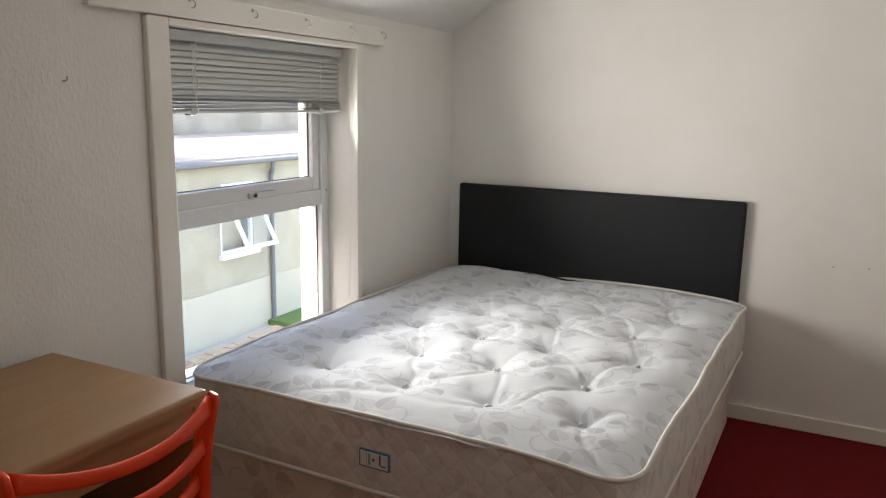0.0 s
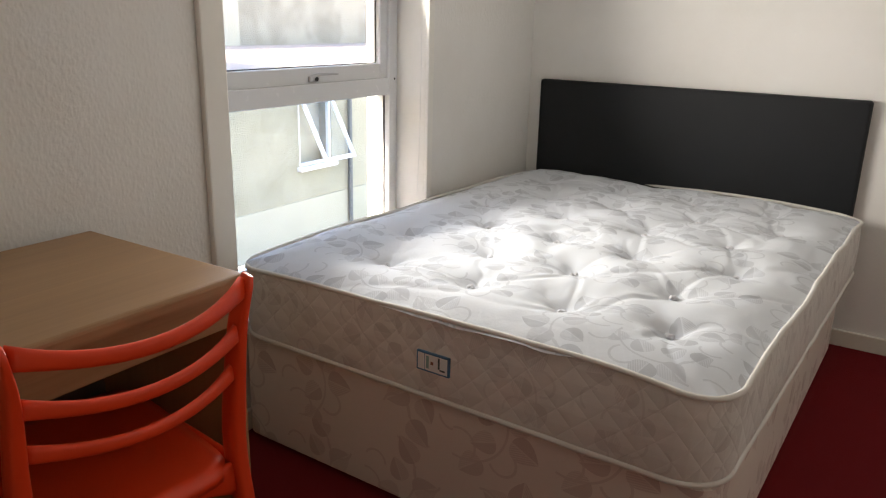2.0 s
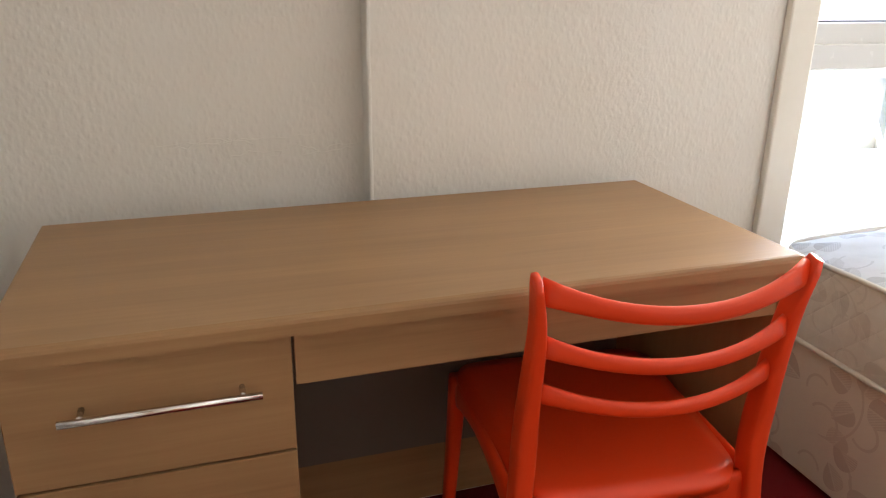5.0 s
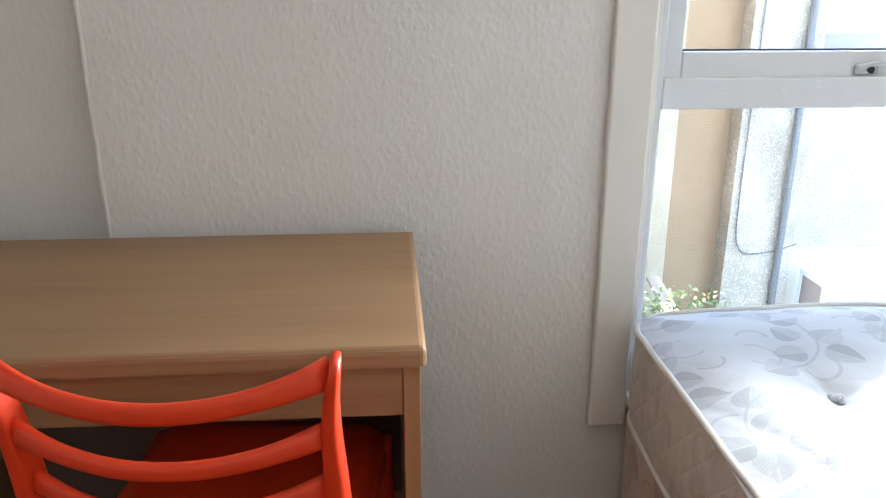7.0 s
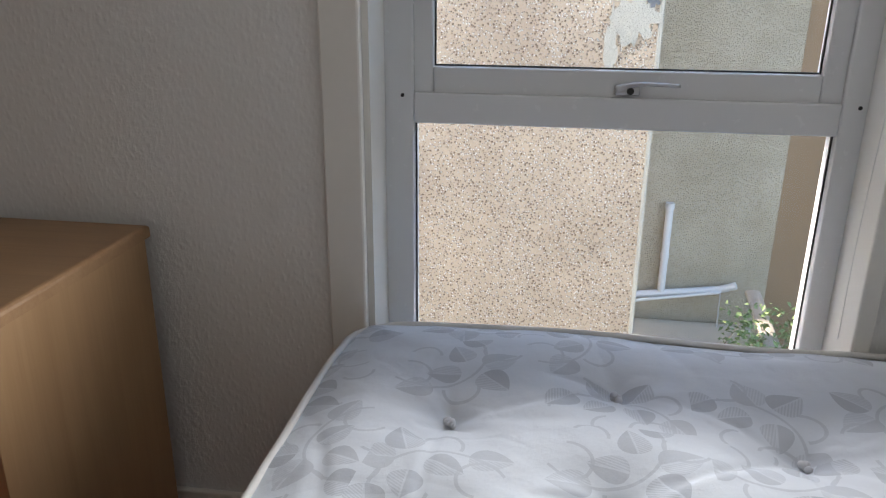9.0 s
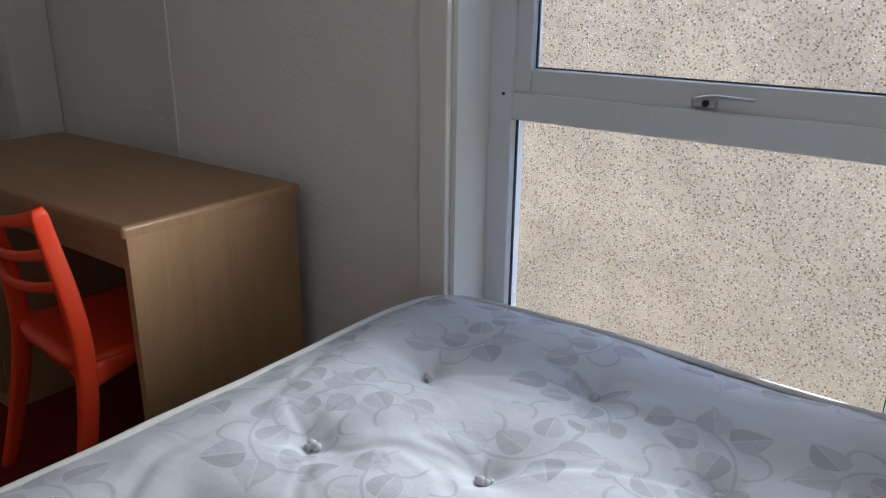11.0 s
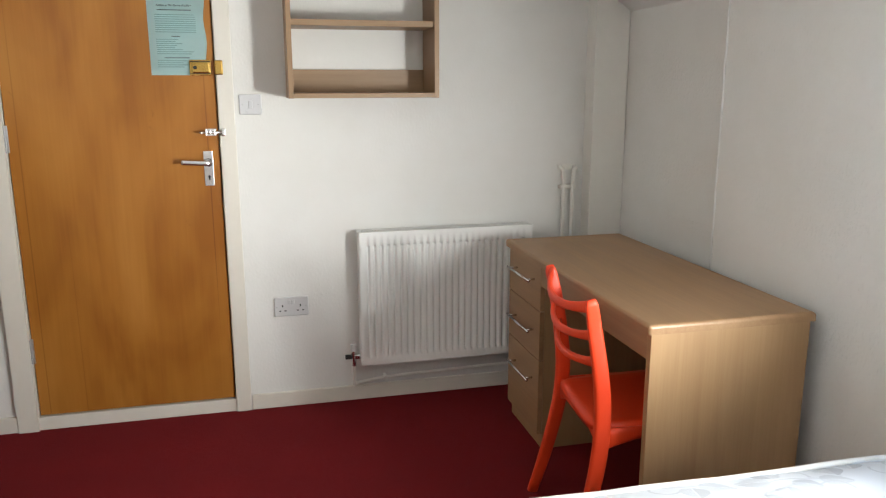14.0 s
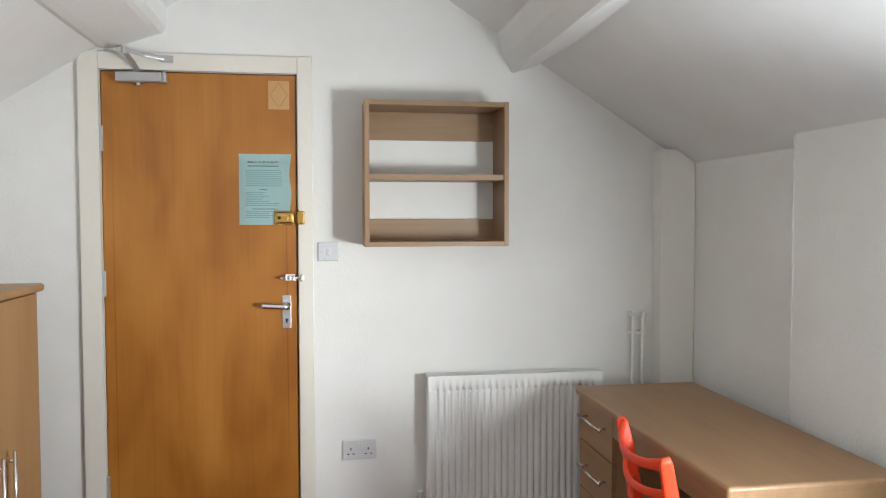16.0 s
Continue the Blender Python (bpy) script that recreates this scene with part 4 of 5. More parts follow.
def build_bed():
    base = thing("divan_base", "cream divan bed base in pinkish leaf-patterned fabric", "bed base", BED @ Vector((0, 0, 0.0)))
    b = prism(densify(rounded_outline(BW - 0.006, BL - 0.006, 0.05), 0.06), "z", 0.018, SEAM - 0.003)
    b.transform(BED)
    part("body", b, BASE_FAB, base, smooth=False)
    for x in (-0.58, 0.58):
        for y in (-0.8, 0.8):
            b = cube(x - 0.03, x + 0.03, y - 0.03, y + 0.03, 0.0, 0.019, bevel=0.004)
            b.transform(BED)
            part("foot", b, DARK, base)
    mat = thing("mattress", "white tufted mattress with grey woven leaves, bare", "mattress", BED @ Vector((0, 0, SEAM)))
    # top
    b = bmesh.new()
    nx, ny = 210, 280
    rows = []
    for j in range(ny + 1):
        row = []
        for i in range(nx + 1):
            x, y = BW * (2 * i / nx - 1), BL * (2 * j / ny - 1)
            r = 0.095
            dx, dy = abs(x) - (BW - r), abs(y) - (BL - r)
            if dx > 0 and dy > 0 and (d := max(dx, dy)) > 0:
                h = math.hypot(dx, dy)
                s = d / h
                x, y = math.copysign(BW - r + dx * s, x), math.copysign(BL - r + dy * s, y)
            w = wob(x, y, 1.0)
            edge = max(0, 1 - min(BW - abs(x), BL - abs(y)) / 0.1)
            row.append(b.verts.new((x + math.copysign(w * edge, x), y + math.copysign(w * edge, y), mattress_z(x, y))))
        rows.append(row)
    for j in range(ny):
        for i in range(nx):
            b.faces.new((rows[j][i], rows[j][i + 1], rows[j + 1][i + 1], rows[j + 1][i]))
    flare(b)
    part("top_panel", b, TICK_TOP, mat, smooth=True)
    # side border, slightly bulging between its two rows of piping
    loop = densify(rounded_outline(BW, BL, CORNER), 0.02)
    b = bmesh.new()
    rings = []
    zs = (0.0, 0.08, 0.25, 0.5, 0.75, 0.92, 1.0)
    for k, z in enumerate(zs):
        ring = []
        for x, y in loop:
            out = 0.006 * math.sin(math.pi * k / 6) + (wob(x, y, 1.0) if k > 4 else wob(x, y, 1.0) * k / 6) + 0.003 * noise.noise(Vector((x * 9, y * 9, z * 12)))
            n = Vector((max(0, abs(x) - BW + CORNER) * math.copysign(1, x), max(0, abs(y) - BL + CORNER) * math.copysign(1, y), 0))
            n = n.normalized() if n.length else n
            ring.append(b.verts.new(Vector((x, y, SEAM + (rim_z(x, y) + 0.002 - SEAM) * z)) + n * out))
        rings.append(ring)
    m = len(loop)
    for r, q in zip(rings, rings[1:]):
        for k in range(m):
            b.faces.new((r[k], r[(k + 1) % m], q[(k + 1) % m], q[k]))
    tops = [v.co.copy() for v in rings[-1]]
    lows = [v.co.copy() for v in rings[0]]
    b.faces.new([v for v in rings[0]][::-1])
    flare(b)
    part("side_panel", b, TICK_SIDE, mat, smooth=True)
    for ring, rad, up in ((tops, 0.0065, 0.002), (lows, 0.0065, 0.004)):
        b = bmesh.new()
        circ = []
        for k in range(m):
            p, t = ring[k], (ring[(k + 1) % m] - ring[k - 1]).normalized()
            s = t.cross(Vector((0, 0, 1)))
            circ.append([b.verts.new(p + s * 0.002 + (s * math.cos(a) + Vector((0, 0, 1)) * math.sin(a)) * rad + Vector((0, 0, up))) for a in np.linspace(0, 2 * math.pi, 8, endpoint=False)])
        for k in range(m):
            r, q = circ[k], circ[(k + 1) % m]
            for i in range(8):
                b.faces.new((r[i], r[(i + 1) % 8], q[(i + 1) % 8], q[i]))
        flare(b)
        part("piping", b, PIPING, mat, smooth=True)
    rng = random.Random(5)
    for tx, ty in TUFTS:
        b = bmesh.new()
        for k in range(5):
            o = Vector((rng.uniform(-0.007, 0.007), rng.uniform(-0.007, 0.007), rng.uniform(-0.002, 0.004)))
            bmesh.ops.create_icosphere(b, subdivisions=1, radius=rng.uniform(0.005, 0.009), matrix=Matrix.Translation(Vector((tx, ty, mattress_z(tx, ty) + 0.004)) + o))
        flare(b)
        part("tuft", b, TUFT, mat, smooth=True)
    # sewn label on the foot end
    yy = -BL - 0.0085
    for n, q, mt in (("label", (-0.058, 0.034, 0.425, 0.474), LABEL_B),):
        b = cube(q[0], q[1], yy - 0.001, yy + 0.006, q[2], q[3])
        b.transform(BED @ Matrix.Translation((0.027, 0, -0.014)))
        lab = part(n, b, mt, mat, "small white and blue maker's label")
    for q, mt in (((-0.054, -0.036, 0.429, 0.470), LABEL_W), ((-0.034, 0.030, 0.429, 0.470), LABEL_W), ((-0.017, -0.009, 0.446, 0.454), BROWN), ((0.004, 0.009, 0.440, 0.468), INK), ((0.009, 0.024, 0.436, 0.440), INK), ((-0.030, -0.022, 0.434, 0.466), INK_SOFT)):
        b = cube(q[0], q[1], yy - (0.0016 if mt is LABEL_W else 0.0022), yy - 0.0009, q[2], q[3])
        b.transform(BED @ Matrix.Translation((0.027, 0, -0.014)))
        part("label_print", b, mt, lab)

    hb = thing("headboard", "black faux-leather upholstered headboard against the wall", "headboard", (0.734, 3.68, 0.0))
    b = cube(0.069, 1.400, 3.660, NORTH - 0.003, 0.25, 0.962)
    bmesh.ops.bevel(b, geom=b.edges[:], offset=0.012, segments=3, affect="EDGES", profile=0.5)
    part("padded_board", b, LEATHER, hb, smooth=False)
    for x in (0.35, 1.10):
        part("strut", cube(x - 0.03, x + 0.03, 3.676, NORTH - 0.004, 0.0, 0.26), DARK, hb)


build_bed()


# ---- door wall: shelf, radiator, switches, pipes ----
def build_shelf():
    s = thing("wall_shelf", "brown laminate open box shelf hung on the wall", "shelf", (1.08, 0.1, 1.294))
    X0, X1, Z0, Z1, D = 0.798, 1.368, 1.294, 1.864, 0.211
    part("side_panel", cube(X0, X0 + 0.018, 0.0, D, Z0, Z1, bevel=0.001), SHELF_Z, s)
    part("side_panel", cube(X1 - 0.018, X1, 0.0, D, Z0, Z1, bevel=0.001), SHELF_Z, s)
    part("top_panel", cube(X0 + 0.0185, X1 - 0.0185, 0.0, D - 0.001, Z1 - 0.020, Z1 - 0.001, bevel=0.001), SHELF_M, s)
    part("bottom_panel", cube(X0 + 0.0185, X1 - 0.0185, 0.0, D - 0.001, Z0 + 0.001, Z0 + 0.019, bevel=0.001), SHELF_M, s)
    part("shelf_board", cube(X0 + 0.0185, X1 - 0.0185, 0.0, D - 0.012, 1.556, 1.578, bevel=0.001), SHELF_M, s)
    part("back_rail", cube(X0 + 0.0185, X1 - 0.0185, 0.001, 0.016, 1.728, Z1 - 0.021), SHELF_M, s)
    part("back_rail", cube(X0 + 0.0185, X1 - 0.0185, 0.001, 0.016, Z0 + 0.020, 1.402), SHELF_M, s)


build_shelf()


def build_radiator():
    r = thing("radiator", "white ribbed panel radiator on the wall", "radiator", (0.735, 0.06, 0.186))
    X0, X1, Z0, Z1, YF = 0.360, 1.108, 0.186, 0.750, 0.100
    # ribbed face: a wavy sheet with plain borders
    nrib = 25
    pitch = (X1 - X0 - 0.05) / nrib
    xs = [(X0, 0.0), (X0 + 0.003, 0.003), (X0 + 0.010, 0.003), (X0 + 0.014, 0.0)]
    for k in range(nrib):
        x = X0 + 0.025 + k * pitch
        xs += [(x + pitch * u, -0.012 * d) for u, d in ((0.0, 0.0), (0.30, 0.0), (0.38, 0.12), (0.46, 0.6), (0.53, 0.92), (0.60, 1.0), (0.70, 1.0), (0.77, 0.92), (0.84, 0.6), (0.92, 0.12))]
    xs += [(X1 - 0.014, 0.0), (X1 - 0.010, 0.003), (X1 - 0.003, 0.003), (X1, 0.0)]
    zs = [(Z0, 0.0), (Z0 + 0.030, 0.0), (Z0 + 0.036, 0.35), (Z0 + 0.046, 1.0), (Z1 - 0.074, 1.0), (Z1 - 0.064, 0.55), (Z1 - 0.060, 1.35), (Z1 - 0.052, 1.35), (Z1 - 0.046, 0.0), (Z1, 0.0)]
    b = bmesh.new()
    grid = [[b.verts.new((x, YF + d * f, z)) for z, f in zs] for x, d in xs]
    for i in range(len(xs) - 1):
        for j in range(len(zs) - 1):
            b.faces.new((grid[i][j], grid[i + 1][j], grid[i + 1][j + 1], grid[i][j + 1]))
    front = part("front_panel", b, RADI, r, smooth=True)
    # added black core, so the grille slots read as deep shade
    part("slot_shade_core", cube(X0 + 0.006, X1 - 0.006, 0.043, YF - 0.026, Z0 + 0.02, Z1 - 0.015), DARK, r)
    for q in ((X0, X1, Z1 - 0.004, Z1 - 0.0005), (X0, X1, Z0 + 0.0005, Z0 + 0.004)):
        part("panel_edge", cube(q[0], q[1], YF - 0.020, YF - 0.001, q[2], q[3]), RADI, front)
    part("rear_panel", cube(X0 + 0.005, X1 - 0.005, 0.030, 0.042, Z0 + 0.004, Z1 - 0.004), RADI, r)
    for x0, x1 in ((X0, X0 + 0.003), (X1 - 0.003, X1)):
        part("end_cover", cube(x0 - 0.001, x1 + 0.001, 0.030, YF - 0.004, Z0 + 0.01, Z1 + 0.001), RADI, r)
    b = bmesh.new()
    box(b, X0, X1, 0.028, 0.040, Z1, Z1 + 0.006)
    box(b, X0, X1, YF - 0.014, YF, Z1, Z1 + 0.006)
    g = part("top_grille", b, RADI, r)
    n = 62
    for k in range(n):
        x = X0 + 0.02 + (X1 - X0 - 0.04) * k / (n - 1)
        part("grille_bar", cube(x - 0.0028, x + 0.0028, 0.040, YF - 0.014, Z1 + 0.001, Z1 + 0.005), RADI, g)
    b = cube(X1, X1 + 0.030, 0.050, 0.070, Z0 + 0.020, Z0 + 0.040, bevel=0.004)
    tube([(X1 + 0.030, 0.060, Z0 - 0.010), (X1 + 0.030, 0.060, Z0 + 0.055)], 0.011, b)
    v = part("valve", b, CHROME, r, "chrome radiator valve with a white cap")
    part("valve_cap", tube([(X1 + 0.030, 0.060, Z0 + 0.055), (X1 + 0.030, 0.060, Z0 + 0.085)], 0.013), PLASTIC, v)
    part("lock_nut", disc(bmesh.new(), (X1 + 0.041, 0.060, Z0 + 0.030), (1, 0, 0), 0.010, 0.024), DARK, v)
    pts = bend([(X1 + 0.030, 0.060, Z0 - 0.010), (X1 + 0.030, 0.058, 0.10), (X1 + 0.026, 0.048, 0.086), (X1, 0.036, 0.088), (X1 - 0.15, 0.030, 0.10), (X1 - 0.5, 0.030, 0.108), (0.30, 0.030, 0.112)], 6)
    part("feed_pipe", tube(pts, 0.0075), GLOSS, r, "painted copper feed pipe", True)
    part("pipe_clip", cube(X1 - 0.115, X1 - 0.100, 0.0, 0.040, 0.086, 0.108, bevel=0.003), GLOSS, r)


build_radiator()

pipes = thing("wall_pipes", "two white painted heating pipes rising beside the corner boxing", "pipes", (0.18, 0.03, 0.1))
for x in (0.196, 0.152):
    top = 0.992
    pts = bend([(x, 0.028, 0.10), (x, 0.028, 0.5), (x, 0.028, top - 0.05), (x + (0.006 if x > 0.17 else -0.014), 0.022, top - 0.012), (x + (0.006 if x > 0.17 else -0.014), 0.004, top)], 5)
    part("pipe", tube(pts, 0.0085), GLOSS, pipes, smooth=True)
part("pipe_clip", cube(0.138, 0.212, 0.0, 0.032, 0.895, 0.912, bevel=0.003), GLOSS, pipes)
part("wall_plate", cube(0.126, 0.215, 0.0, 0.004, 0.975, 1.000, bevel=0.001), GLOSS, pipes)


def build_socket():
    s = thing("wall_socket", "white double switched plug socket on the wall", "socket", (1.386, 0.0, 0.402))
    X0, X1, Z0, Z1 = 1.316, 1.456, 0.400, 0.482
    f = part("face_plate", cube(X0, X1, 0.0, 0.012, Z0, Z1, bevel=0.004), PLASTIC, s)
    for c in (1.350, 1.422):
        for dx, dz, w, h in ((0.0, 0.013, 0.0025, 0.005), (-0.011, -0.008, 0.004, 0.0022), (0.011, -0.008, 0.004, 0.0022)):
            part("pin_hole", cube(c + dx - w, c + dx + w, 0.0115, 0.0128, Z0 + 0.032 + dz - h, Z0 + 0.032 + dz + h), DARK, f)
    for x in (1.379, 1.394):
        part("rocker", cube(x - 0.006, x + 0.006, 0.011, 0.016, 0.452, 0.470, bevel=0.002), PLASTIC, f)
    for x in (1.326, 1.446):
        part("screw", disc(bmesh.new(), (x, 0.012, 0.441), (0, 1, 0), 0.003, 0.001, 10), STEEL, f)


build_socket()
sw = thing("light_switch", "white single light switch beside the door", "switch", (1.508, 0.0, 1.232))
f = part("face_plate", cube(1.465, 1.551, 0.0, 0.010, 1.230, 1.308, bevel=0.004), PLASTIC, sw)
part("rocker", cube(1.500, 1.515, 0.009, 0.016, 1.254, 1.284, bevel=0.002), PLASTIC, f)
for x in (1.478, 1.538):
    part("screw", disc(bmesh.new(), (x, 0.010, 1.269), (0, 1, 0), 0.003, 0.001, 10), STEEL, f)


def build_wardrobe():
    w = thing("wardrobe", "low brown wood-effect wardrobe with steel bar handles", "wardrobe", (2.74, 0.8, 0.0))
    XF, Y0, Y1, H = 2.464, 0.475, 1.135, 1.165
    part("carcass", cube(XF + 0.019, EAST - 0.03, Y0, Y1, 0.0, H, bevel=0.001), WARD_M, w)
    b = cube(XF - 0.018, EAST - 0.025, Y0 - 0.020, Y1 + 0.020, H + 0.001, H + 0.028)
    bmesh.ops.bevel(b, geom=b.edges[:], offset=0.010, segments=3, affect="EDGES", profile=0.5)
    part("top_board", b, WARD_M, w)
    ym = (Y0 + Y1) / 2
    for y0, y1, yh in ((Y0 + 0.003, ym - 0.002, ym - 0.040), (ym + 0.002, Y1 - 0.003, ym + 0.040)):
        d = part("wardrobe_door", cube(XF, XF + 0.018, y0, y1, 0.07, H - 0.004, bevel=0.002), WARD_M, w)
        b = tube([(XF - 0.030, yh, 0.42), (XF - 0.030, yh, 0.72)], 0.006)
        for z in (0.46, 0.69):
            tube([(XF, yh, z), (XF - 0.030, yh, z)], 0.0045, b)
        part("handle", b, CHROME, d, "brushed steel bar handle", True)
    part("plinth", cube(XF + 0.015, XF + 0.0185, Y0 + 0.003, Y1 - 0.003, 0.0, 0.066), WARD_M, w)


build_wardrobe()


# ---- outside: neighbouring walls, low roof, yard ----
GZ = -3.6
tagged(part("ground", cube(-400, 400, -400, 400, GZ - 0.2, GZ), CONCRETE), "grey concrete yard between the houses", "ground", "", "structure")
lawn = tagged(part("grass_patch", cube(-6.4, -4.2, 7.0, 12.0, GZ, GZ + 0.03), GRASS_M), "small green patch of grass in the yard", "grass", "", "stuff")

structure("wall_below", cube(-0.30, EAST + 0.12, -0.2, NORTH + 0.12, GZ, -0.13), PEB_D, "rendered lower storeys under the room")
ext = thing("rear_extension", "tan pebbledashed rear wing of the next house", "house", (-5.0, -2.0, GZ))
part("wall", cube(-6.9, -3.47, -9.0, 2.852, GZ, 3.2, bevel=0.01), PEB_A, ext)
b = bmesh.new()
box(b, -3.485, -3.462, 2.832, 2.862, GZ, 3.15, bevel=0.008)
part("corner_bead", b, RENDER_PALE, ext, "chipped pale render corner")
part("roof", prism([(-7.1, 3.2), (-3.3, 3.2), (-5.2, 4.3)], "y", -9.2, 3.0), FELT, ext)

house = thing("rear_house", "terraced house back with patches of pebbledash and render", "house", (-9.0, 6.0, GZ))
part("wall", cube(-12.0, -7.60, 0.0, 4.91, GZ, 3.0, bevel=0.01), PEB_B, house, "dull grey-green pebbledash")
part("wall", cube(-12.0, -7.72, 4.912, 5.63, GZ, 3.0), RENDER_BROWN, house, "brown rendered strip")
part("wall", cube(-12.0, -7.45, 5.632, 6.52, GZ, 3.0, bevel=0.01), PEB_C, house, "coarse pale pebbledash")
part("downpipe", tube([(-7.38, 6.30, GZ), (-7.38, 6.30, 2.95)], 0.045), GUTTER, house, "dark grey rainwater pipe")
pts = bend([(-7.43, 5.72, 2.95), (-7.43, 5.74, 1.0), (-7.43, 5.72, -1.2), (-7.43, 5.80, -1.9), (-7.43, 6.2, -1.95), (-7.43, 6.55, -1.85)], 6)
part("cable", tube(pts, 0.010, n=6), GUTTER, house, "loose black cable")
part("roof", cube(-12.2, -7.2, -0.2, 6.7, 3.0, 3.2), FELT, house)
b = tube([(-7.52, 3.66, -2.36), (-7.52, 3.66, -1.28)], 0.045)
disc(b, (-7.52, 3.66, -1.30), (0, 0, 1), 0.054, 0.07)
disc(b, (-7.52, 3.66, -1.92), (0, 0, 1), 0.052, 0.06)
part("waste_pipe", b, PIPE_GREY, house, "pale grey plastic waste pipe")
part("waste_pipe", tube(bend([(-7.52, 3.1, -2.46), (-7.52, 3.66, -2.38), (-7.50, 4.3, -2.29), (-7.45, 4.52, -2.20)], 4), 0.045), PIPE_GREY, house)
part("waste_pipe", tube([(-7.45, 3.0, -2.82), (-7.45, 3.25, -2.70), (-7.45, 3.2, -2.50), (-7.45, 4.35, -2.30), (-7.45, 4.36, -2.80), (-7.45, 3.0, -3.00)], 0.02), PIPE_GREY, house)

low = thing("yard_store", "low yard store with a pale rendered wall and timber coping", "shed", (-6.5, 4.2, GZ))
part("wall", cube(-7.55, -6.6, 2.9, 4.75, GZ, -2.75, bevel=0.01), RENDER_PALE, low)
b = sweep([(-7.4, 4.70, -2.25), (-5.6, 4.75, -2.72)], (0.09, 0.03), (0, 1, 0))
part("plank", b, TIMBER, low, "weathered sloping timber plank")

bush = thing("shrub", "leafy green shrub growing over the yard wall", "shrub", (-6.2, 4.5, GZ))
rng = random.Random(9)
for k in range(14):
    x, y = -6.9 + 1.3 * rng.random(), 4.25 + 0.7 * rng.random()
    hgt = -2.75 + 0.55 * rng.random()
    b = tube(bend([(x, y, GZ), (x + rng.uniform(-.1, .1), y + rng.uniform(-.1, .1), -3.1), (x + rng.uniform(-.2, .2), y + rng.uniform(-.2, .2), hgt)], 3), 0.008, n=5)
    part("stem", b, TIMBER, bush)
b = bmesh.new()
for k in range(900):
    p = Vector((-6.9 + 1.4 * rng.random(), 4.2 + 1.05 * rng.random(), -3.0 + 0.88 * rng.random() ** 0.8))
    m = Matrix.Translation(p) @ Euler((rng.uniform(-1, 1), rng.uniform(-1, 1), rng.uniform(0, 6.3))).to_matrix().to_4x4()
    l, w = rng.uniform(0.05, 0.10), rng.uniform(0.015, 0.03)
    vs = [b.verts.new(m @ Vector(q)) for q in ((0, 0, 0), (w, l * 0.4, 0.008), (0, l, -0.01), (-w, l * 0.4, 0.008))]
    b.faces.new(vs)
tagged(part("leaves", b, LEAF, bush), "", "", "", "stuff")

# far low wing with a felt roof, gutter and an open window
wing = thing("low_wing", "low rear wing with a felt lean-to roof and an open window", "house", (-9.0, 10.0, GZ))
WX = -7.60
bm = bmesh.new()
WY0, WY1, WZ0, WZ1 = 10.15, 11.0, -1.35, -0.12
box(bm, WX - 0.3, WX, 6.54, WY0, GZ, 0.30)
box(bm, WX - 0.3, WX, WY1, 24.0, GZ, 0.30)
box(bm, WX - 0.3, WX, WY0, WY1, GZ, WZ0)
box(bm, WX - 0.3, WX, WY0, WY1, WZ1, 0.30)
part("wall", bm, PEB_D, wing)
part("plinth_band", cube(WX, WX + 0.025, 6.54, 24.0, GZ, -1.95), RENDER_PALE, wing, "plain rendered plinth")
part("roof", prism([(WX + 0.12, 0.30), (WX + 0.12, 0.36), (-11.6, 0.52), (-11.6, 0.44)], "y", 6.54, 24.0), FELT, wing, "weathered felt lean-to roof")
part("gutter", sweep([(WX + 0.15, 6.6, 0.27), (WX + 0.15, 24.0, 0.27)], (0.06, 0.05), (1, 0, 0)), GUTTER, wing, "grey plastic gutter")
part("downpipe", tube(bend([(WX + 0.14, 11.45, 0.24), (WX + 0.10, 11.45, 0.0), (WX + 0.07, 11.45, -0.3), (WX + 0.07, 11.45, GZ)], 4), 0.045), GUTTER, wing)
# pale plate instead of a dark room: its colour imitates haze on the glass
w = part("window", cube(WX - 0.32, WX - 0.29, WY0, WY1, WZ0, WZ1), RENDER_PALE, wing, "pale backing standing in for glass reflections behind an open top-hung casement")
b = bmesh.new()
for q in ((WY0, WY0 + 0.05, WZ0, WZ1), (WY1 - 0.05, WY1, WZ0, WZ1), (WY0 + 0.05, WY1 - 0.05, WZ0, WZ0 + 0.05), (WY0 + 0.05, WY1 - 0.05, WZ1 - 0.05, WZ1)):
    box(b, WX - 0.09, WX - 0.02, *q)
part("window_frame", b, UPVC, w)
part("sill", cube(WX - 0.02, WX + 0.10, WY0 - 0.06, WY1 + 0.06, WZ0 - 0.07, WZ0), UPVC, w)
b = bmesh.new()
for q in ((WY0 + 0.02, WY0 + 0.09, WZ0, WZ1), (WY1 - 0.09, WY1 - 0.02, WZ0, WZ1), (WY0 + 0.09, WY1 - 0.09, WZ0, WZ0 + 0.07), (WY0 + 0.09, WY1 - 0.09, WZ1 - 0.07, WZ1)):
    box(b, WX - 0.01, WX + 0.03, *q)
turn = Matrix.Translation((WX, 0, WZ1)) @ Matrix.Rotation(radians(-28), 4, "Y") @ Matrix.Translation((-WX, 0, -WZ1))
b.transform(turn)
casement = part("open_casement", b, UPVC, w, "white casement pushed open")
b = cube(WX + 0.004, WX + 0.012, WY0 + 0.085, WY1 - 0.085, WZ0 + 0.065, WZ1 - 0.065)
b.transform(turn)
part("pane", b, GLASS, w).visible_shadow = False
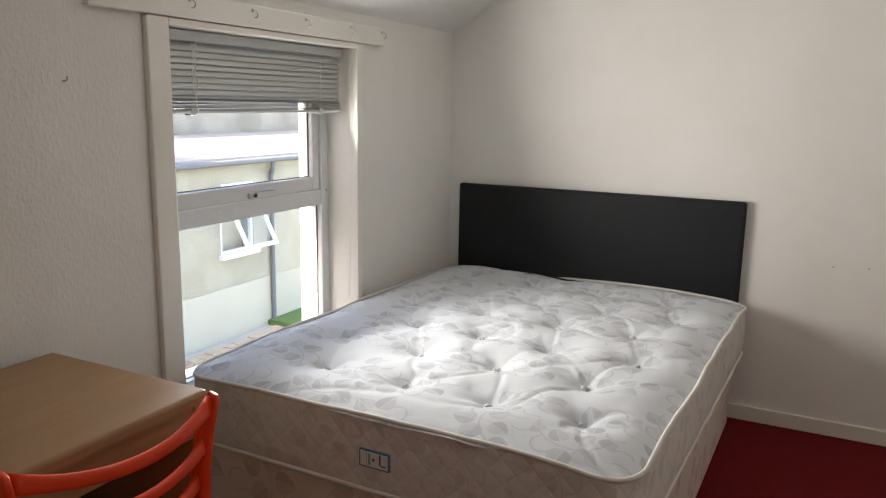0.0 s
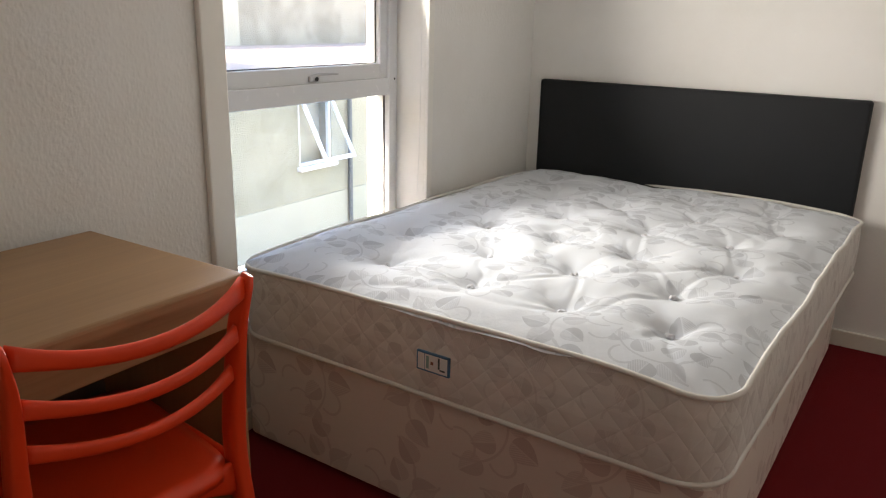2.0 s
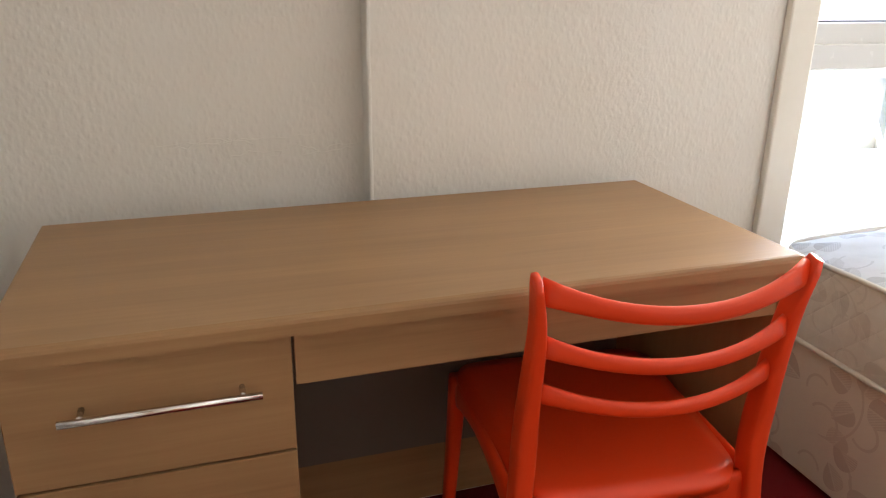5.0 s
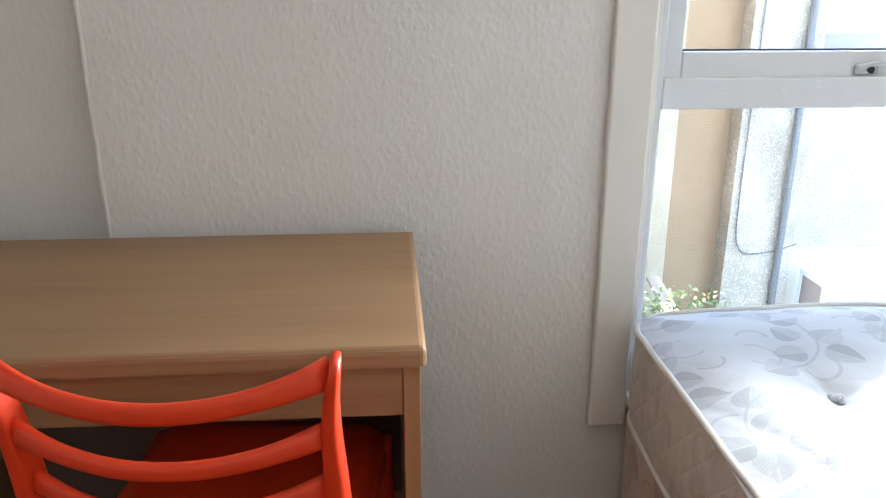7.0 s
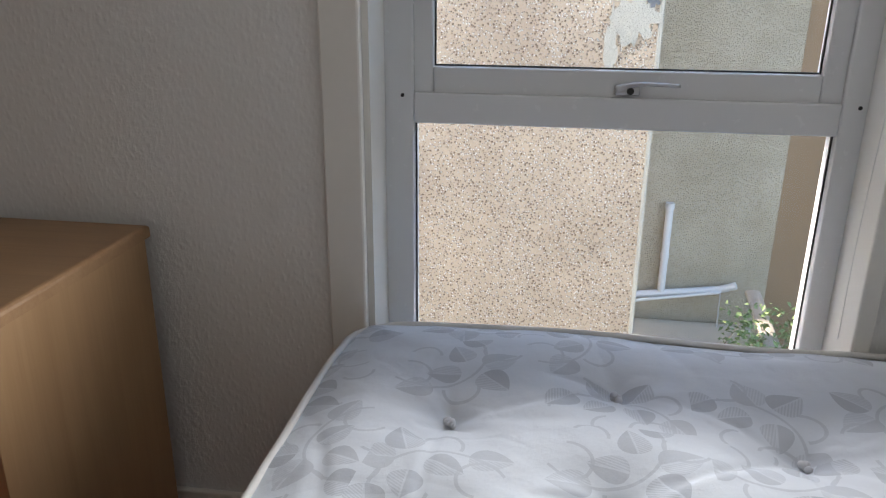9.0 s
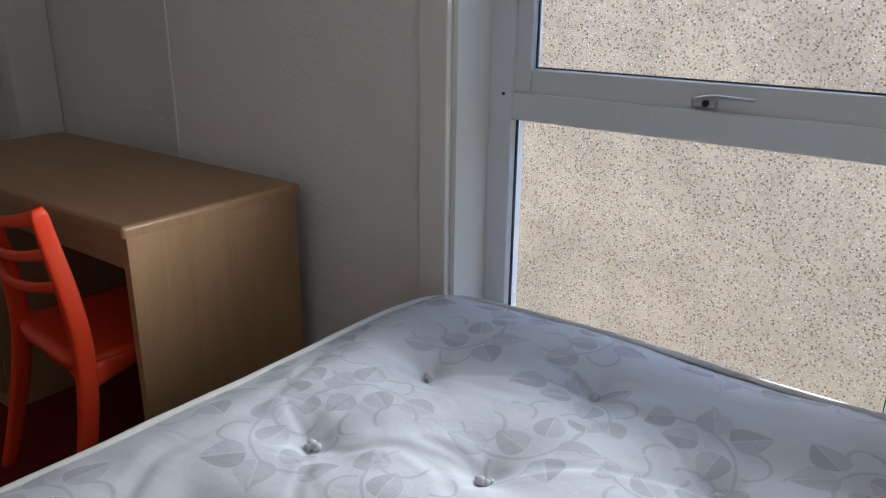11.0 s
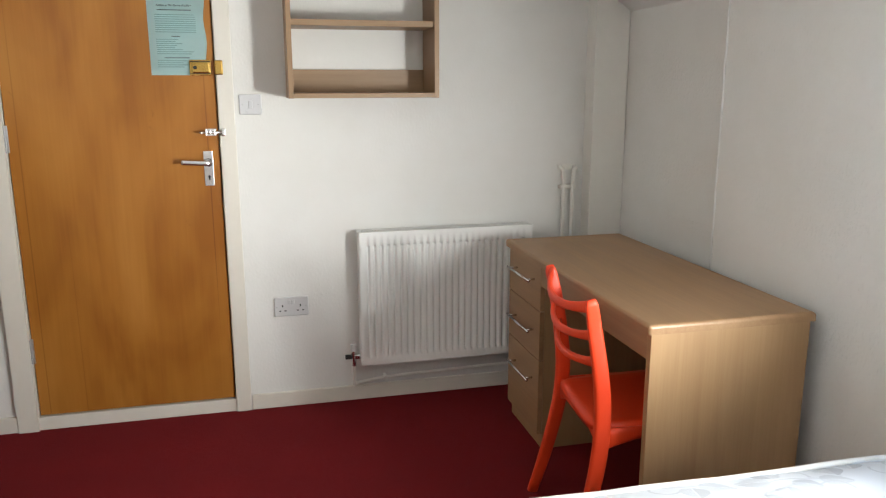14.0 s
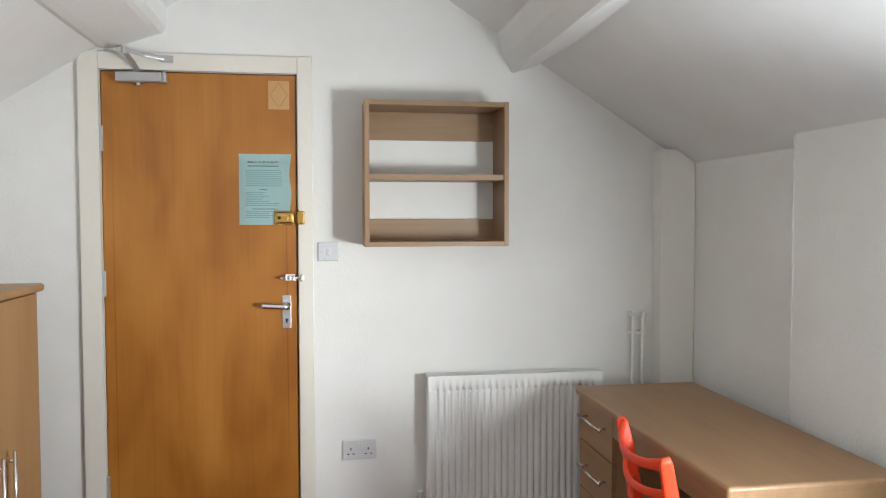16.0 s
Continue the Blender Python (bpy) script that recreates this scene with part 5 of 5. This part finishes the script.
for y0 in (13.3,):
    v = part("window", cube(WX - 0.02, WX + 0.01, y0, y0 + 0.7, -1.4, -0.2), DARK, wing)
    b = bmesh.new()
    for q in ((y0, y0 + 0.07, -1.4, -0.2), (y0 + 0.63, y0 + 0.7, -1.4, -0.2), (y0 + 0.07, y0 + 0.63, -1.4, -1.33), (y0 + 0.07, y0 + 0.63, -0.27, -0.2), (y0 + 0.07, y0 + 0.63, -0.65, -0.58)):
        box(b, WX, WX + 0.03, *q)
    part("window_frame", b, UPVC, v)
    part("sill", cube(WX, WX + 0.12, y0 - 0.06, y0 + 0.76, -1.47, -1.40), UPVC, v)
b = bmesh.new()
for q in ((-7.50, -7.43, -2.90, -2.20), (-6.97, -6.90, -2.90, -2.20), (-7.43, -6.97, -2.27, -2.20), (-7.43, -6.97, -2.90, -2.82)):
    box(b, q[0], q[1], 6.69, 6.73, q[2], q[3], bevel=0.004, segs=1)
leaf_door = part("open_door", b, UPVC, wing, "white framed door standing open onto the path")
part("panel", cube(-7.43, -6.97, 6.70, 6.72, -2.82, -2.27), FELT, leaf_door, "dull grey door panel")
back = thing("upper_house", "pale rendered upper storey behind the felt roof", "house", (-12.5, 12.0, GZ))
part("wall", cube(-15.0, -11.6, 6.0, 12.6, GZ, 4.4), RENDER_PALE, back)
part("wall", cube(-15.0, -11.9, 12.602, 30.0, GZ, 4.4), PEB_C, back)
part("roof", cube(-15.2, -11.4, 5.8, 30.2, 4.4, 4.6), FELT, back)

rng = random.Random(31)


def splash(name, cy, cz, ry, rz, x, material, parent, label):
    """A ragged patch of old mortar on the wall."""
    b = bmesh.new()
    ring = []
    for k in range(40):
        a = 2 * math.pi * k / 40
        f = 0.72 + 0.5 * noise.noise(Vector((3 * math.cos(a) + cy, 3 * math.sin(a), cz)))
        ring.append((min(2.85, cy + ry * f * math.cos(a)), cz + rz * f * math.sin(a)))
    prism(ring, "x", x - 0.02, x, b)
    part(name, b, material, parent, label)


splash("mortar_patch", 2.70, 1.02, 0.19, 0.22, -3.458, RENDER_PALE, ext, "pale ragged mortar patch")
splash("mortar_patch", 2.56, 0.80, 0.05, 0.34, -3.461, RENDER_PALE, ext, "pale mortar run")
splash("broken_hole", 2.80, 1.14, 0.06, 0.08, -3.456, GUTTER, ext, "dark broken corner")

terrace = tagged(part("terrace", cube(-7.57, -5.6, 6.6, 11.3, GZ, -2.90), CONCRETE), "raised concrete path beside the low wing", "path", "", "structure")
edging = thing("brick_edging", "row of tan bricks edging the path", "edging", (-7.2, 9.0, -2.90))
for k in range(20):
    y = 7.0 + 0.21 * k
    b = cube(-7.28 + rng.uniform(-0.02, 0.02), -7.06, y, y + 0.19, -2.90, -2.83 + rng.uniform(-0.01, 0.01), bevel=0.008, segs=1)
    part("brick", b, PEB_A, edging)
tagged(part("grass_bank", cube(-7.57, -5.6, 11.31, 14.0, GZ, -2.80), GRASS_M), "green grass bank behind the path", "grass", "", "stuff")
